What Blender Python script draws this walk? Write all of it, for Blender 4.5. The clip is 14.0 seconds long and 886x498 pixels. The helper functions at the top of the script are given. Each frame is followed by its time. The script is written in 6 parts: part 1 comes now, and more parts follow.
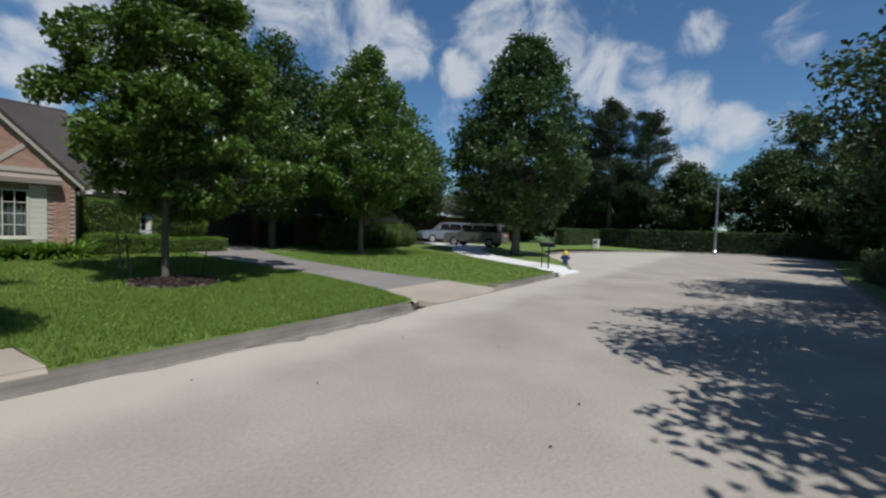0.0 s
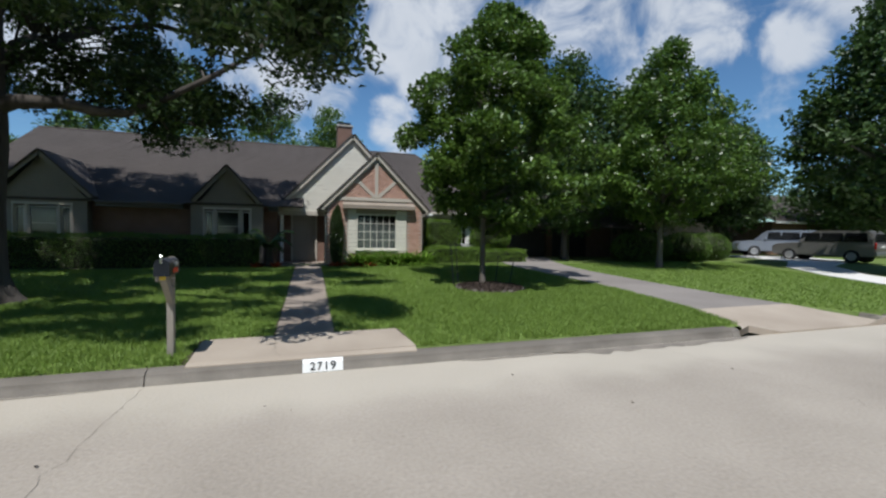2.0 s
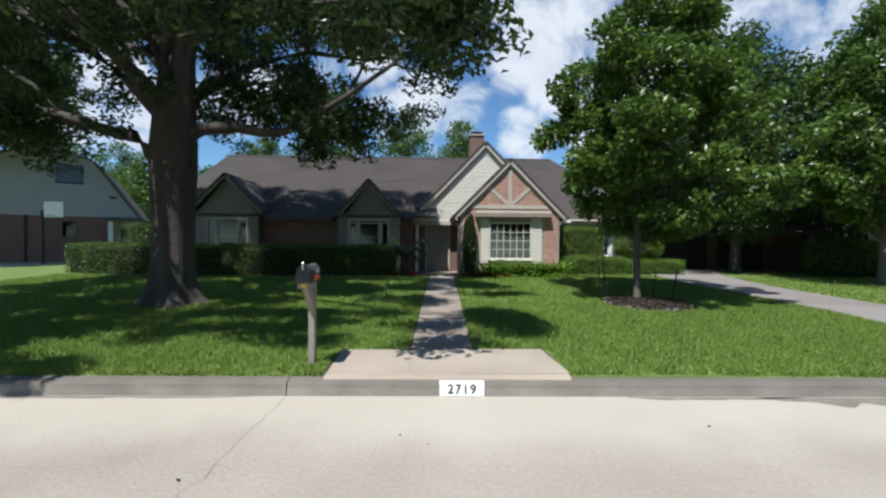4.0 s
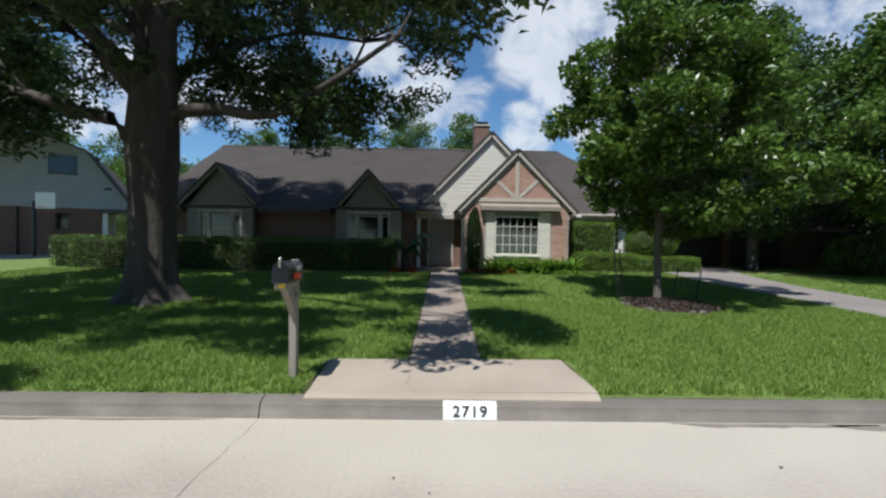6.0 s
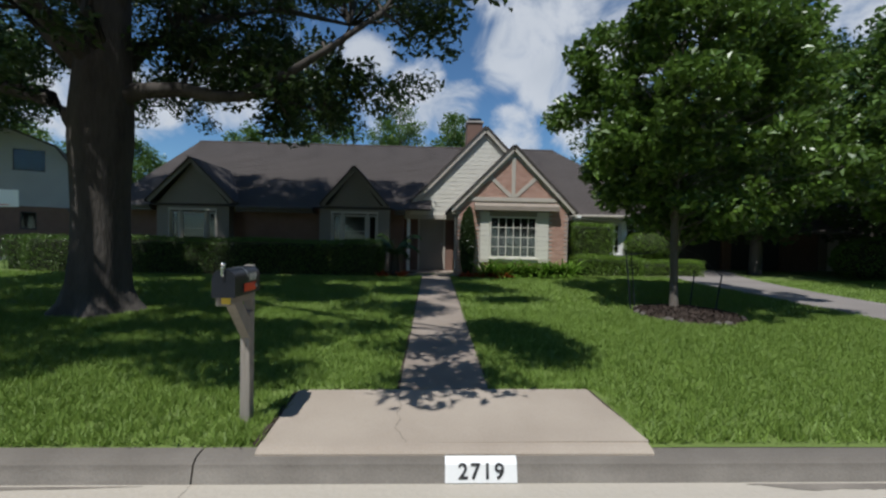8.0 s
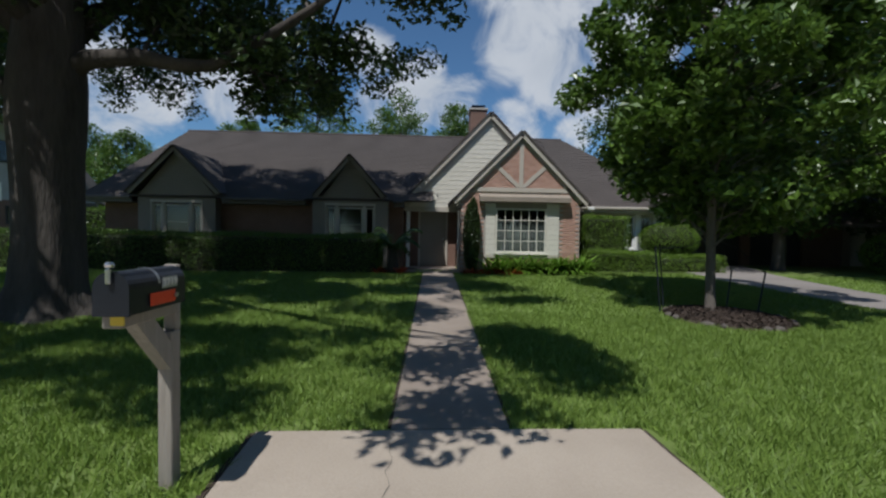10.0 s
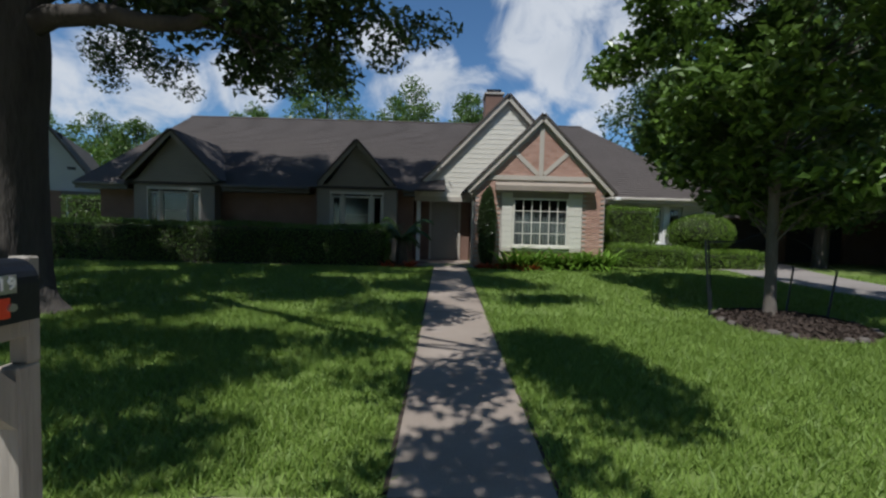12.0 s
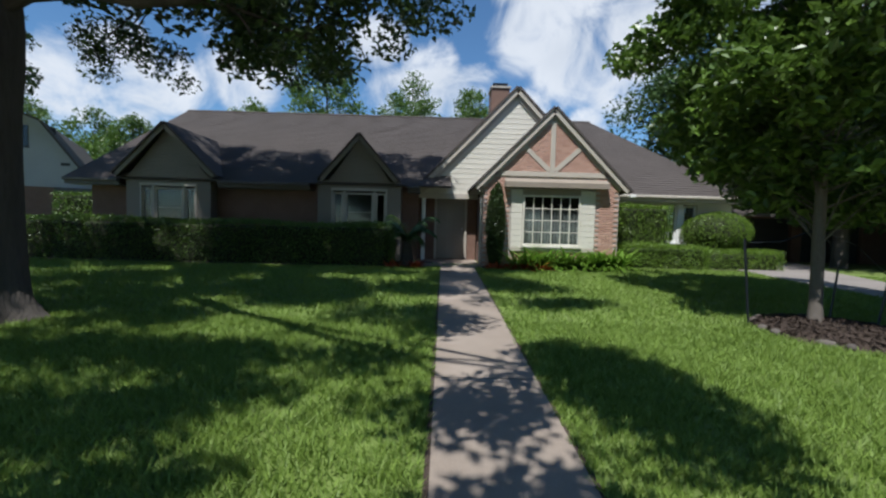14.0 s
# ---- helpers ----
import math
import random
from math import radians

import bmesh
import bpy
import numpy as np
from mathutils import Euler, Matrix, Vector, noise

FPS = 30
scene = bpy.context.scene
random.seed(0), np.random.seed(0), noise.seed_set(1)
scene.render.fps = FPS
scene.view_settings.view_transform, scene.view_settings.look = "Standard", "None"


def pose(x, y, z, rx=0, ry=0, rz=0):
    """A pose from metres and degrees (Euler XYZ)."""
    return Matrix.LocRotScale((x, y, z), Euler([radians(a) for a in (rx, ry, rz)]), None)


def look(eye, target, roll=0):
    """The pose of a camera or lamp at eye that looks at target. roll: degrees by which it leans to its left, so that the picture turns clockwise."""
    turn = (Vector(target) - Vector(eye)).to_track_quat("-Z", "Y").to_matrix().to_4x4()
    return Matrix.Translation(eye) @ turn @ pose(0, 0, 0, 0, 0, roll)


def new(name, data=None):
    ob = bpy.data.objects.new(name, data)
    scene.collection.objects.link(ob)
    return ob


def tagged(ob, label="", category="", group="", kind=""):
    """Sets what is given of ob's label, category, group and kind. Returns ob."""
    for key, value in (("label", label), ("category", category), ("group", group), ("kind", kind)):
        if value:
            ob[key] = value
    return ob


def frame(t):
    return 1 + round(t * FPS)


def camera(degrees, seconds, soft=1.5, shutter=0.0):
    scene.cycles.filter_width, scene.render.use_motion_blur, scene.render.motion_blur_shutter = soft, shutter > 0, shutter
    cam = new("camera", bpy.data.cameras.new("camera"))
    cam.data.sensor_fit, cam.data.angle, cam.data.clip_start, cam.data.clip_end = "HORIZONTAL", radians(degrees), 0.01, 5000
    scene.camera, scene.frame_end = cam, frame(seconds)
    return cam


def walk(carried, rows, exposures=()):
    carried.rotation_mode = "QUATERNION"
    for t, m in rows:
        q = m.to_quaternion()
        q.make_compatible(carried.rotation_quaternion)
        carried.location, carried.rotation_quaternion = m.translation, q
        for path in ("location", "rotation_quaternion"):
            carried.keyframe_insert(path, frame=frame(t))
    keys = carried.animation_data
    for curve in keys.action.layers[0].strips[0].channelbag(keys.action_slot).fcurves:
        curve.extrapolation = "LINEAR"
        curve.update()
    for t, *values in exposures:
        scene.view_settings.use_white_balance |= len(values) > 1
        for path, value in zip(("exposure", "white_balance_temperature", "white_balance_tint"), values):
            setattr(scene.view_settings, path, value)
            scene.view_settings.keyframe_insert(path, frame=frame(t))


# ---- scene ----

# ---- camera ----
cam = camera(92.5, 14.0, soft=2.4)
walk(cam, [
    (0.0, look((0.202, -5.488, 1.732), (8.439, 0.163, 1.256), 2.01)),
    (0.5, look((0.150, -5.444, 1.748), (7.424, 1.400, 1.253), 1.69)),
    (1.0, look((0.121, -5.416, 1.743), (6.092, 2.592, 1.260), 1.46)),
    (1.5, look((0.087, -5.374, 1.714), (4.558, 3.562, 1.295), 1.19)),
    (2.0, look((0.003, -5.278, 1.690), (3.134, 4.213, 1.341), 0.87)),
    (2.5, look((-0.085, -5.099, 1.668), (1.950, 4.688, 1.396), 0.60)),
    (3.0, look((-0.081, -4.918, 1.646), (1.041, 5.017, 1.450), 0.33)),
    (3.5, look((-0.052, -4.644, 1.637), (0.432, 5.343, 1.474), 0.32)),
    (4.0, look((-0.057, -4.475, 1.621), (0.124, 5.523, 1.492), 0.48)),
    (6.5, look((-0.071, -3.461, 1.602), (0.065, 6.535, 1.344), 0.91)),
    (7.0, look((-0.070, -3.213, 1.601), (0.082, 6.783, 1.346), 0.97)),
    (7.5, look((-0.092, -2.978, 1.591), (0.142, 7.017, 1.372), 1.01)),
    (8.0, look((-0.148, -2.727, 1.579), (0.246, 7.263, 1.391), 1.05)),
    (10.5, look((-0.138, -1.491, 1.534), (0.224, 8.496, 1.177), 0.94)),
    (11.0, look((-0.222, -1.254, 1.521), (0.184, 8.730, 1.117), 1.25)),
    (11.5, look((-0.208, -0.991, 1.502), (0.093, 8.995, 1.068), 1.32)),
    (12.0, look((-0.155, -0.801, 1.490), (-0.042, 9.188, 1.023), 1.40)),
    (12.5, look((-0.205, -0.670, 1.487), (-0.082, 9.319, 1.018), 1.48)),
    (13.0, look((-0.252, -0.490, 1.488), (-0.130, 9.498, 1.004), 1.45)),
    (13.5, look((-0.233, -0.372, 1.493), (-0.214, 9.616, 0.995), 1.37)),
    (14.0, look((-0.351, -0.272, 1.492), (-0.220, 9.715, 0.980), 1.49)),
], exposures=[(t, e, 5980, 10) for t, e in ((0, -0.26), (0.5, -0.27), (1.5, -0.15), (2.5, 0.13), (3.5, 0.36), (4.2, 0.34), (6.5, 0.11), (8, -0.16), (10.5, -0.28), (11.5, -0.18), (12.5, 0.03), (14, 0.26))])

# ---- world, sun ----
SUN_AZ, SUN_EL = 207.0, 62.0   # compass-like: degrees from +y towards +x, of the sun's place
sun_dir = Vector((math.sin(radians(SUN_AZ)) * math.cos(radians(SUN_EL)), math.cos(radians(SUN_AZ)) * math.cos(radians(SUN_EL)), math.sin(radians(SUN_EL))))
lamp = bpy.data.lights.new("sun", "SUN")
lamp.energy, lamp.angle, lamp.color = 5.0, radians(0.53), (1.0, 0.95, 0.87)
new("sun", lamp).matrix_world = look(sun_dir * 60, (0, 0, 0))

world = bpy.data.worlds.new("sky")
scene.world = world
world.use_nodes = True
wt = world.node_tree
wt.nodes.clear()


def wnode(kind, **values):
    n = wt.nodes.new(kind)
    for k, v in values.items():
        n.inputs[k].default_value = v
    return n


def wmath(op, a, b=None, c=None):
    n = wt.nodes.new("ShaderNodeMath")
    n.operation = op
    for i, v in enumerate((a, b, c)):
        if v is None:
            continue
        if isinstance(v, (int, float)):
            n.inputs[i].default_value = v
        else:
            wt.links.new(v, n.inputs[i])
    return n.outputs[0]


sky = wt.nodes.new("ShaderNodeTexSky")
sky.sky_type, sky.sun_disc = "NISHITA", False
sky.sun_elevation, sky.sun_rotation = radians(SUN_EL), radians(SUN_AZ)
sky.air_density, sky.dust_density, sky.ozone_density = 1.0, 0.1, 1.6
coord = wt.nodes.new("ShaderNodeTexCoord").outputs["Generated"]
# cumulus: soft heaps (azimuth, elevation, half width in degrees, strength) broken up by two noises
HEAPS = [(-36, 14.3, 4.6, 1.1), (-41, 13, 3.6, 1.0), (-31.5, 14, 3.6, 1.0), (-24.5, 16, 3.4, 1.0), (-22, 19, 3.0, 0.9), (-1.6, 18.6, 4.0, 1.1), (-6.2, 16.6, 3.4, 1.0), (3.2, 17, 3.2, 1.0), (-0.3, 21.2, 2.2, 1.0), (-8, 22.5, 3.0, 0.9),
         (18, 21.8, 6.0, 1.15), (11.5, 24, 4.4, 1.1), (25, 23, 5.0, 1.1), (22, 18, 4.0, 1.0), (16, 27, 6.0, 1.1), (10, 29.5, 4.0, 0.9), (18.7, 13.3, 2.2, 0.9), (11.4, 14, 3.2, 1.0),
         (41, 24.5, 5.5, 1.1), (48.5, 22.5, 3.8, 1.0), (35, 25.4, 4.5, 1.0), (42, 29, 6.0, 1.0), (62.5, 25.2, 5.0, 1.1), (68.5, 22.5, 5.0, 1.1), (57.4, 20, 2.6, 0.85), (73, 19.8, 4.2, 1.1), (78, 17.6, 4.2, 1.1), (84, 14.8, 3.6, 1.1),
         (88.7, 12.3, 2.8, 1.0), (66, 29.5, 5.0, 1.0), (85.5, 21.8, 2.3, 0.85), (94, 19.9, 2.8, 0.85), (86, 7.8, 3.0, 0.8), (-60, 18, 8, 0.9), (150, 25, 10, 0.8), (-130, 30, 10, 0.8)]
heap = None
for az, el, wide, power in HEAPS:
    d = wt.nodes.new("ShaderNodeVectorMath")
    d.operation = "DOT_PRODUCT"
    wt.links.new(coord, d.inputs[0])
    d.inputs[1].default_value = (math.sin(radians(az)) * math.cos(radians(el)), math.cos(radians(az)) * math.cos(radians(el)), math.sin(radians(el)))
    m = wt.nodes.new("ShaderNodeMapRange")
    m.inputs["From Min"].default_value, m.inputs["From Max"].default_value = math.cos(radians(wide * 1.35)), 1.0
    m.inputs["To Max"].default_value = power
    wt.links.new(d.outputs["Value"], m.inputs["Value"])
    heap = m.outputs[0] if heap is None else wmath("MAXIMUM", heap, m.outputs[0])
nz = wnode("ShaderNodeTexNoise", Scale=8.0, Detail=9.0, Roughness=0.6, Distortion=0.5)
wt.links.new(coord, nz.inputs["Vector"])
body = wmath("ADD", wmath("MULTIPLY", wmath("MINIMUM", heap, 0.75), 0.8), wmath("MULTIPLY", wmath("SUBTRACT", nz.outputs["Fac"], 0.5), 2.5))
cover = wt.nodes.new("ShaderNodeMapRange")
cover.interpolation_type = "SMOOTHSTEP"
cover.inputs["From Min"].default_value, cover.inputs["From Max"].default_value = 0.1, 0.85
wt.links.new(body, cover.inputs["Value"])
nz2 = wnode("ShaderNodeTexNoise", Scale=7.0, Detail=4.0, Roughness=0.5)
wt.links.new(coord, nz2.inputs["Vector"])
tone = wt.nodes.new("ShaderNodeMix")
tone.data_type = "RGBA"
wt.links.new(nz2.outputs["Fac"], tone.inputs["Factor"])
tone.inputs["A"].default_value, tone.inputs["B"].default_value = (11.5, 12.2, 13.0, 1), (18.5, 18.4, 18.2, 1)
mixs = wt.nodes.new("ShaderNodeMix")
mixs.data_type = "RGBA"
wt.links.new(wmath("MULTIPLY", cover.outputs[0], 0.93), mixs.inputs["Factor"])
deep = wt.nodes.new("ShaderNodeMix")
deep.data_type, deep.blend_type = "RGBA", "MULTIPLY"
deep.inputs["Factor"].default_value = 1.0
wt.links.new(sky.outputs[0], deep.inputs["A"])
deep.inputs["B"].default_value = (1.5, 1.95, 2.18, 1)
wt.links.new(deep.outputs["Result"], mixs.inputs["A"])
wt.links.new(tone.outputs["Result"], mixs.inputs["B"])
bg = wnode("ShaderNodeBackground", Strength=0.045)
wt.links.new(mixs.outputs["Result"], bg.inputs["Color"])
wt.links.new(bg.outputs[0], wt.nodes.new("ShaderNodeOutputWorld").inputs["Surface"])

# ---- materials ----
def mat(name, a, b, rough=0.7, scale=6.0, fine=60.0, bump=0.15, metal=0.0, vary=0.0, through_light=0.0, island=False, spec=0.5, stretch=(1, 1, 1), blotch=0.35):
    """A material that wanders between the colours a and b at two scales, with fine relief; island varies it leaf by leaf."""
    m = bpy.data.materials.new(name)
    m.use_nodes = True
    t = m.node_tree
    p = t.nodes["Principled BSDF"]
    p.inputs["Roughness"].default_value, p.inputs["Metallic"].default_value = rough, metal
    p.inputs["Specular IOR Level"].default_value = spec
    tc = t.nodes.new("ShaderNodeTexCoord")
    mp = t.nodes.new("ShaderNodeMapping")
    mp.inputs["Scale"].default_value = stretch
    t.links.new(tc.outputs["Object"], mp.inputs["Vector"])
    n1, n2 = t.nodes.new("ShaderNodeTexNoise"), t.nodes.new("ShaderNodeTexNoise")
    for n, s, d in ((n1, scale, 5.0), (n2, fine, 3.0)):
        n.inputs["Scale"].default_value, n.inputs["Detail"].default_value = s, d
        t.links.new(mp.outputs[0], n.inputs["Vector"])
    add = t.nodes.new("ShaderNodeMath")
    add.operation = "MULTIPLY_ADD"
    t.links.new(n2.outputs["Fac"], add.inputs[0])
    add.inputs[1].default_value = 1 - blotch
    sc = t.nodes.new("ShaderNodeMath")
    sc.operation = "MULTIPLY_ADD"
    t.links.new(n1.outputs["Fac"], sc.inputs[0])
    sc.inputs[1].default_value, sc.inputs[2].default_value = blotch * 2.2, -blotch * 0.6
    t.links.new(sc.outputs[0], add.inputs[2])
    fac = add.outputs[0]
    if vary or island:
        r = t.nodes.new("ShaderNodeNewGeometry").outputs["Random Per Island"] if island else t.nodes.new("ShaderNodeObjectInfo").outputs["Random"]
        v = t.nodes.new("ShaderNodeMix")
        v.inputs["Factor"].default_value = vary or 0.6
        t.links.new(fac, v.inputs["A"])
        t.links.new(r, v.inputs["B"])
        fac = v.outputs["Result"]
    mix = t.nodes.new("ShaderNodeMix")
    mix.data_type = "RGBA"
    t.links.new(fac, mix.inputs["Factor"])
    mix.inputs["A"].default_value, mix.inputs["B"].default_value = (*a, 1), (*b, 1)
    t.links.new(mix.outputs["Result"], p.inputs["Base Color"])
    if bump:
        bp = t.nodes.new("ShaderNodeBump")
        bp.inputs["Strength"].default_value, bp.inputs["Distance"].default_value = bump, 0.02
        t.links.new(n2.outputs["Fac"], bp.inputs["Height"])
        t.links.new(bp.outputs[0], p.inputs["Normal"])
    if through_light:
        tr = t.nodes.new("ShaderNodeBsdfTranslucent")
        t.links.new(mix.outputs["Result"], tr.inputs["Color"])
        ms = t.nodes.new("ShaderNodeMixShader")
        ms.inputs[0].default_value = through_light
        t.links.new(p.outputs[0], ms.inputs[1])
        t.links.new(tr.outputs[0], ms.inputs[2])
        t.links.new(ms.outputs[0], t.nodes["Material Output"].inputs["Surface"])
    return m


def glass(name, tint=(0.55, 0.6, 0.6)):
    m = bpy.data.materials.new(name)
    m.use_nodes = True
    t = m.node_tree
    p = t.nodes["Principled BSDF"]
    p.inputs["Base Color"].default_value = (*tint, 1)
    p.inputs["Roughness"].default_value, p.inputs["Transmission Weight"].default_value, p.inputs["IOR"].default_value = 0.03, 1.0, 1.45
    return m


M_ROAD = mat("street_concrete", (0.205, 0.176, 0.143), (0.46, 0.41, 0.345), 0.9, 0.5, 28, 0.4, blotch=0.45)
M_SLAB = mat("walk_concrete", (0.27, 0.22, 0.17), (0.45, 0.385, 0.31), 0.9, 1.1, 70, 0.2, blotch=0.5)
M_WALK = mat("old_walk_concrete", (0.19, 0.15, 0.115), (0.34, 0.285, 0.235), 0.92, 1.5, 90, 0.25, blotch=0.5)
M_KERB = mat("kerb_concrete", (0.11, 0.097, 0.082), (0.315, 0.285, 0.243), 0.9, 1.6, 60, 0.25, blotch=0.6)
M_PALE = mat("new_concrete", (0.62, 0.60, 0.56), (0.74, 0.72, 0.68), 0.9, 1.0, 60, 0.1)
M_CRACK = mat("joint_dirt", (0.13, 0.112, 0.09), (0.22, 0.195, 0.16), 0.95, 5, 60, 0.2)
M_SOIL = mat("lawn_soil", (0.08, 0.115, 0.024), (0.17, 0.24, 0.048), 0.95, 1.2, 45, 0.5, blotch=0.5)
M_GRASS = mat("grass_blade", (0.10, 0.168, 0.024), (0.285, 0.405, 0.08), 0.55, 0.8, 9, 0.0, vary=0.55, island=True, through_light=0.3, spec=0.35)
M_FAR = mat("far_grass", (0.05, 0.085, 0.02), (0.10, 0.16, 0.04), 0.95, 0.2, 8, 0.2)
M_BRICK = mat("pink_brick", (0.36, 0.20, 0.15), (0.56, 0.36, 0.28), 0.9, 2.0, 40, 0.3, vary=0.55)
# brown brick, darkened so shaded walls read deeper than the lit gable
M_BRICKD = mat("brown_shade_brick", (0.13, 0.075, 0.055), (0.23, 0.14, 0.105), 0.9, 3.0, 26, 0.35)
M_MORTAR = mat("mortar", (0.38, 0.34, 0.30), (0.5, 0.46, 0.41), 0.95, 4, 60, 0.2)
M_TRIM = mat("taupe_trim_paint", (0.40, 0.36, 0.30), (0.53, 0.48, 0.41), 0.6, 1.5, 40, 0.05)
M_SIDE = mat("cream_siding_paint", (0.60, 0.57, 0.49), (0.70, 0.67, 0.585), 0.55, 1.2, 50, 0.06, vary=0.3)
M_WHITE = mat("white_paint", (0.74, 0.74, 0.71), (0.82, 0.82, 0.8), 0.5, 2, 40, 0.04)
M_ROOF = mat("brown_shingle", (0.052, 0.043, 0.038), (0.108, 0.091, 0.082), 0.95, 0.9, 22, 0.5, vary=0.35, island=True)
# bays, dormer boards and rakes: the oak's shade is in this colour
M_BAY_SHADE = mat("shade_darkened_bay_paint", (0.17, 0.148, 0.122), (0.25, 0.22, 0.185), 0.65, 1.5, 40, 0.08)
M_DOOR = mat("taupe_door_paint", (0.24, 0.21, 0.18), (0.32, 0.285, 0.245), 0.5, 2, 40, 0.05)
M_DARK = mat("dark_shutter", (0.02, 0.02, 0.022), (0.04, 0.04, 0.042), 0.5, 3, 40, 0.05)
M_BLIND = mat("grey_blind", (0.22, 0.24, 0.23), (0.32, 0.34, 0.33), 0.8, 3, 12, 0.05)
M_BEAM = mat("weathered_timber", (0.20, 0.165, 0.13), (0.34, 0.29, 0.235), 0.85, 2.0, 40, 0.3, stretch=(0.1, 1, 1))
M_DRIVE = mat("grey_drive_concrete", (0.16, 0.14, 0.125), (0.30, 0.27, 0.245), 0.92, 0.7, 70, 0.2, blotch=0.5)
# near-black backing behind the panes stands in for unlit rooms
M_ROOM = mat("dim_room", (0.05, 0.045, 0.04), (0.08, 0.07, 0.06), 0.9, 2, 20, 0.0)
M_GLASS = glass("window_glass")
M_BARK = mat("oak_bark", (0.022, 0.018, 0.015), (0.115, 0.10, 0.085), 0.95, 3.0, 26, 0.9, stretch=(1, 1, 0.22), blotch=0.5)
M_BARK2 = mat("young_bark", (0.075, 0.062, 0.05), (0.19, 0.165, 0.14), 0.9, 5.0, 50, 0.5, stretch=(1, 1, 0.3))
M_OAK = mat("oak_leaf", (0.018, 0.036, 0.010), (0.075, 0.125, 0.03), 0.4, 0.6, 8, 0.0, vary=0.7, island=True, through_light=0.28, spec=0.5)
M_LEAF = mat("maple_leaf", (0.032, 0.07, 0.011), (0.165, 0.27, 0.042), 0.36, 0.6, 8, 0.0, vary=0.7, island=True, through_light=0.3, spec=0.55)
M_LEAF2 = mat("dark_broad_leaf", (0.025, 0.055, 0.012), (0.09, 0.155, 0.035), 0.45, 0.5, 8, 0.0, vary=0.7, island=True, through_light=0.25, spec=0.5)
M_PINE = mat("pine_needle", (0.018, 0.034, 0.012), (0.055, 0.085, 0.03), 0.6, 0.5, 8, 0.0, vary=0.7, island=True, through_light=0.15)
# hedge leaf lowered for hedges in shade
M_HEDGE = mat("hedge_leaf", (0.03, 0.065, 0.010), (0.15, 0.25, 0.035), 0.42, 1.0, 8, 0.0, vary=0.7, island=True, through_light=0.25, spec=0.5)
# brighter copy of the hedge leaf, sunlight put into its colour
M_HEDGE_LIT = mat("sunlit_hedge_leaf", (0.05, 0.11, 0.012), (0.23, 0.36, 0.04), 0.42, 1.0, 8, 0.0, vary=0.7, island=True, through_light=0.3, spec=0.5)
M_FERN = mat("lime_fern_leaf", (0.08, 0.17, 0.015), (0.21, 0.36, 0.04), 0.45, 2.0, 12, 0.0, vary=0.6, island=True, through_light=0.3)
M_RED = mat("red_leaf", (0.22, 0.03, 0.012), (0.60, 0.11, 0.035), 0.5, 2.0, 12, 0.0, vary=0.8, island=True, through_light=0.25)
# near-black, for the shade between the leaves of hedges and bushes
M_CORE_SHADE = mat("hedge_inner_shade", (0.012, 0.016, 0.006), (0.03, 0.035, 0.012), 0.95, 4, 30, 0.4)
M_MULCH = mat("bark_mulch", (0.025, 0.017, 0.012), (0.07, 0.048, 0.035), 0.95, 4, 40, 0.8, vary=0.5, island=True)
M_STONE = mat("edging_stone", (0.05, 0.042, 0.036), (0.15, 0.13, 0.112), 0.9, 8, 50, 0.4, vary=0.5)
M_BLACK = mat("black_metal", (0.010, 0.012, 0.017), (0.022, 0.026, 0.034), 0.33, 6, 60, 0.05, metal=0.2)
M_STEEL = mat("galvanised_steel", (0.42, 0.43, 0.44), (0.58, 0.59, 0.6), 0.4, 4, 40, 0.05, metal=0.9)
M_CHROME = mat("bright_metal", (0.75, 0.75, 0.75), (0.85, 0.85, 0.85), 0.2, 4, 40, 0.02, metal=1.0)
M_WOOD = mat("weathered_post_wood", (0.19, 0.165, 0.135), (0.37, 0.335, 0.285), 0.9, 3, 45, 0.5, stretch=(1, 1, 0.08))
M_FLAG = mat("orange_red_enamel", (0.55, 0.045, 0.015), (0.70, 0.08, 0.03), 0.4, 5, 40, 0.03)
M_YELLOW = mat("yellow_enamel", (0.65, 0.46, 0.03), (0.75, 0.56, 0.06), 0.45, 5, 40, 0.05)
M_BLUE = mat("blue_enamel", (0.02, 0.05, 0.17), (0.04, 0.08, 0.24), 0.45, 5, 40, 0.05)
M_INK = mat("black_stencil_paint", (0.012, 0.012, 0.012), (0.05, 0.05, 0.05), 0.8, 30, 120, 0.05)
M_SILVER = mat("silver_car_paint", (0.26, 0.25, 0.235), (0.33, 0.32, 0.30), 0.3, 3, 30, 0.0, metal=0.6)
# pale paint dimmed, since the car's shade is put into its colour
M_PALEBLUE = mat("shade_dimmed_blue_car_paint", (0.22, 0.25, 0.30), (0.28, 0.31, 0.36), 0.3, 3, 30, 0.0, metal=0.3)
M_TYRE = mat("rubber", (0.015, 0.015, 0.015), (0.03, 0.03, 0.03), 0.9, 6, 60, 0.2)
M_TINT = mat("tinted_glass", (0.008, 0.009, 0.01), (0.014, 0.015, 0.017), 0.08, 4, 40, 0.0)
M_LAMP = mat("red_lens", (0.35, 0.02, 0.015), (0.45, 0.03, 0.02), 0.25, 6, 40, 0.0)
M_BEIGE = mat("beige_render", (0.42, 0.36, 0.28), (0.52, 0.46, 0.37), 0.85, 1.0, 30, 0.1)
M_FENCE = mat("grey_fence_board", (0.16, 0.14, 0.12), (0.28, 0.25, 0.22), 0.9, 3, 40, 0.3, vary=0.5, stretch=(1, 1, 0.15))


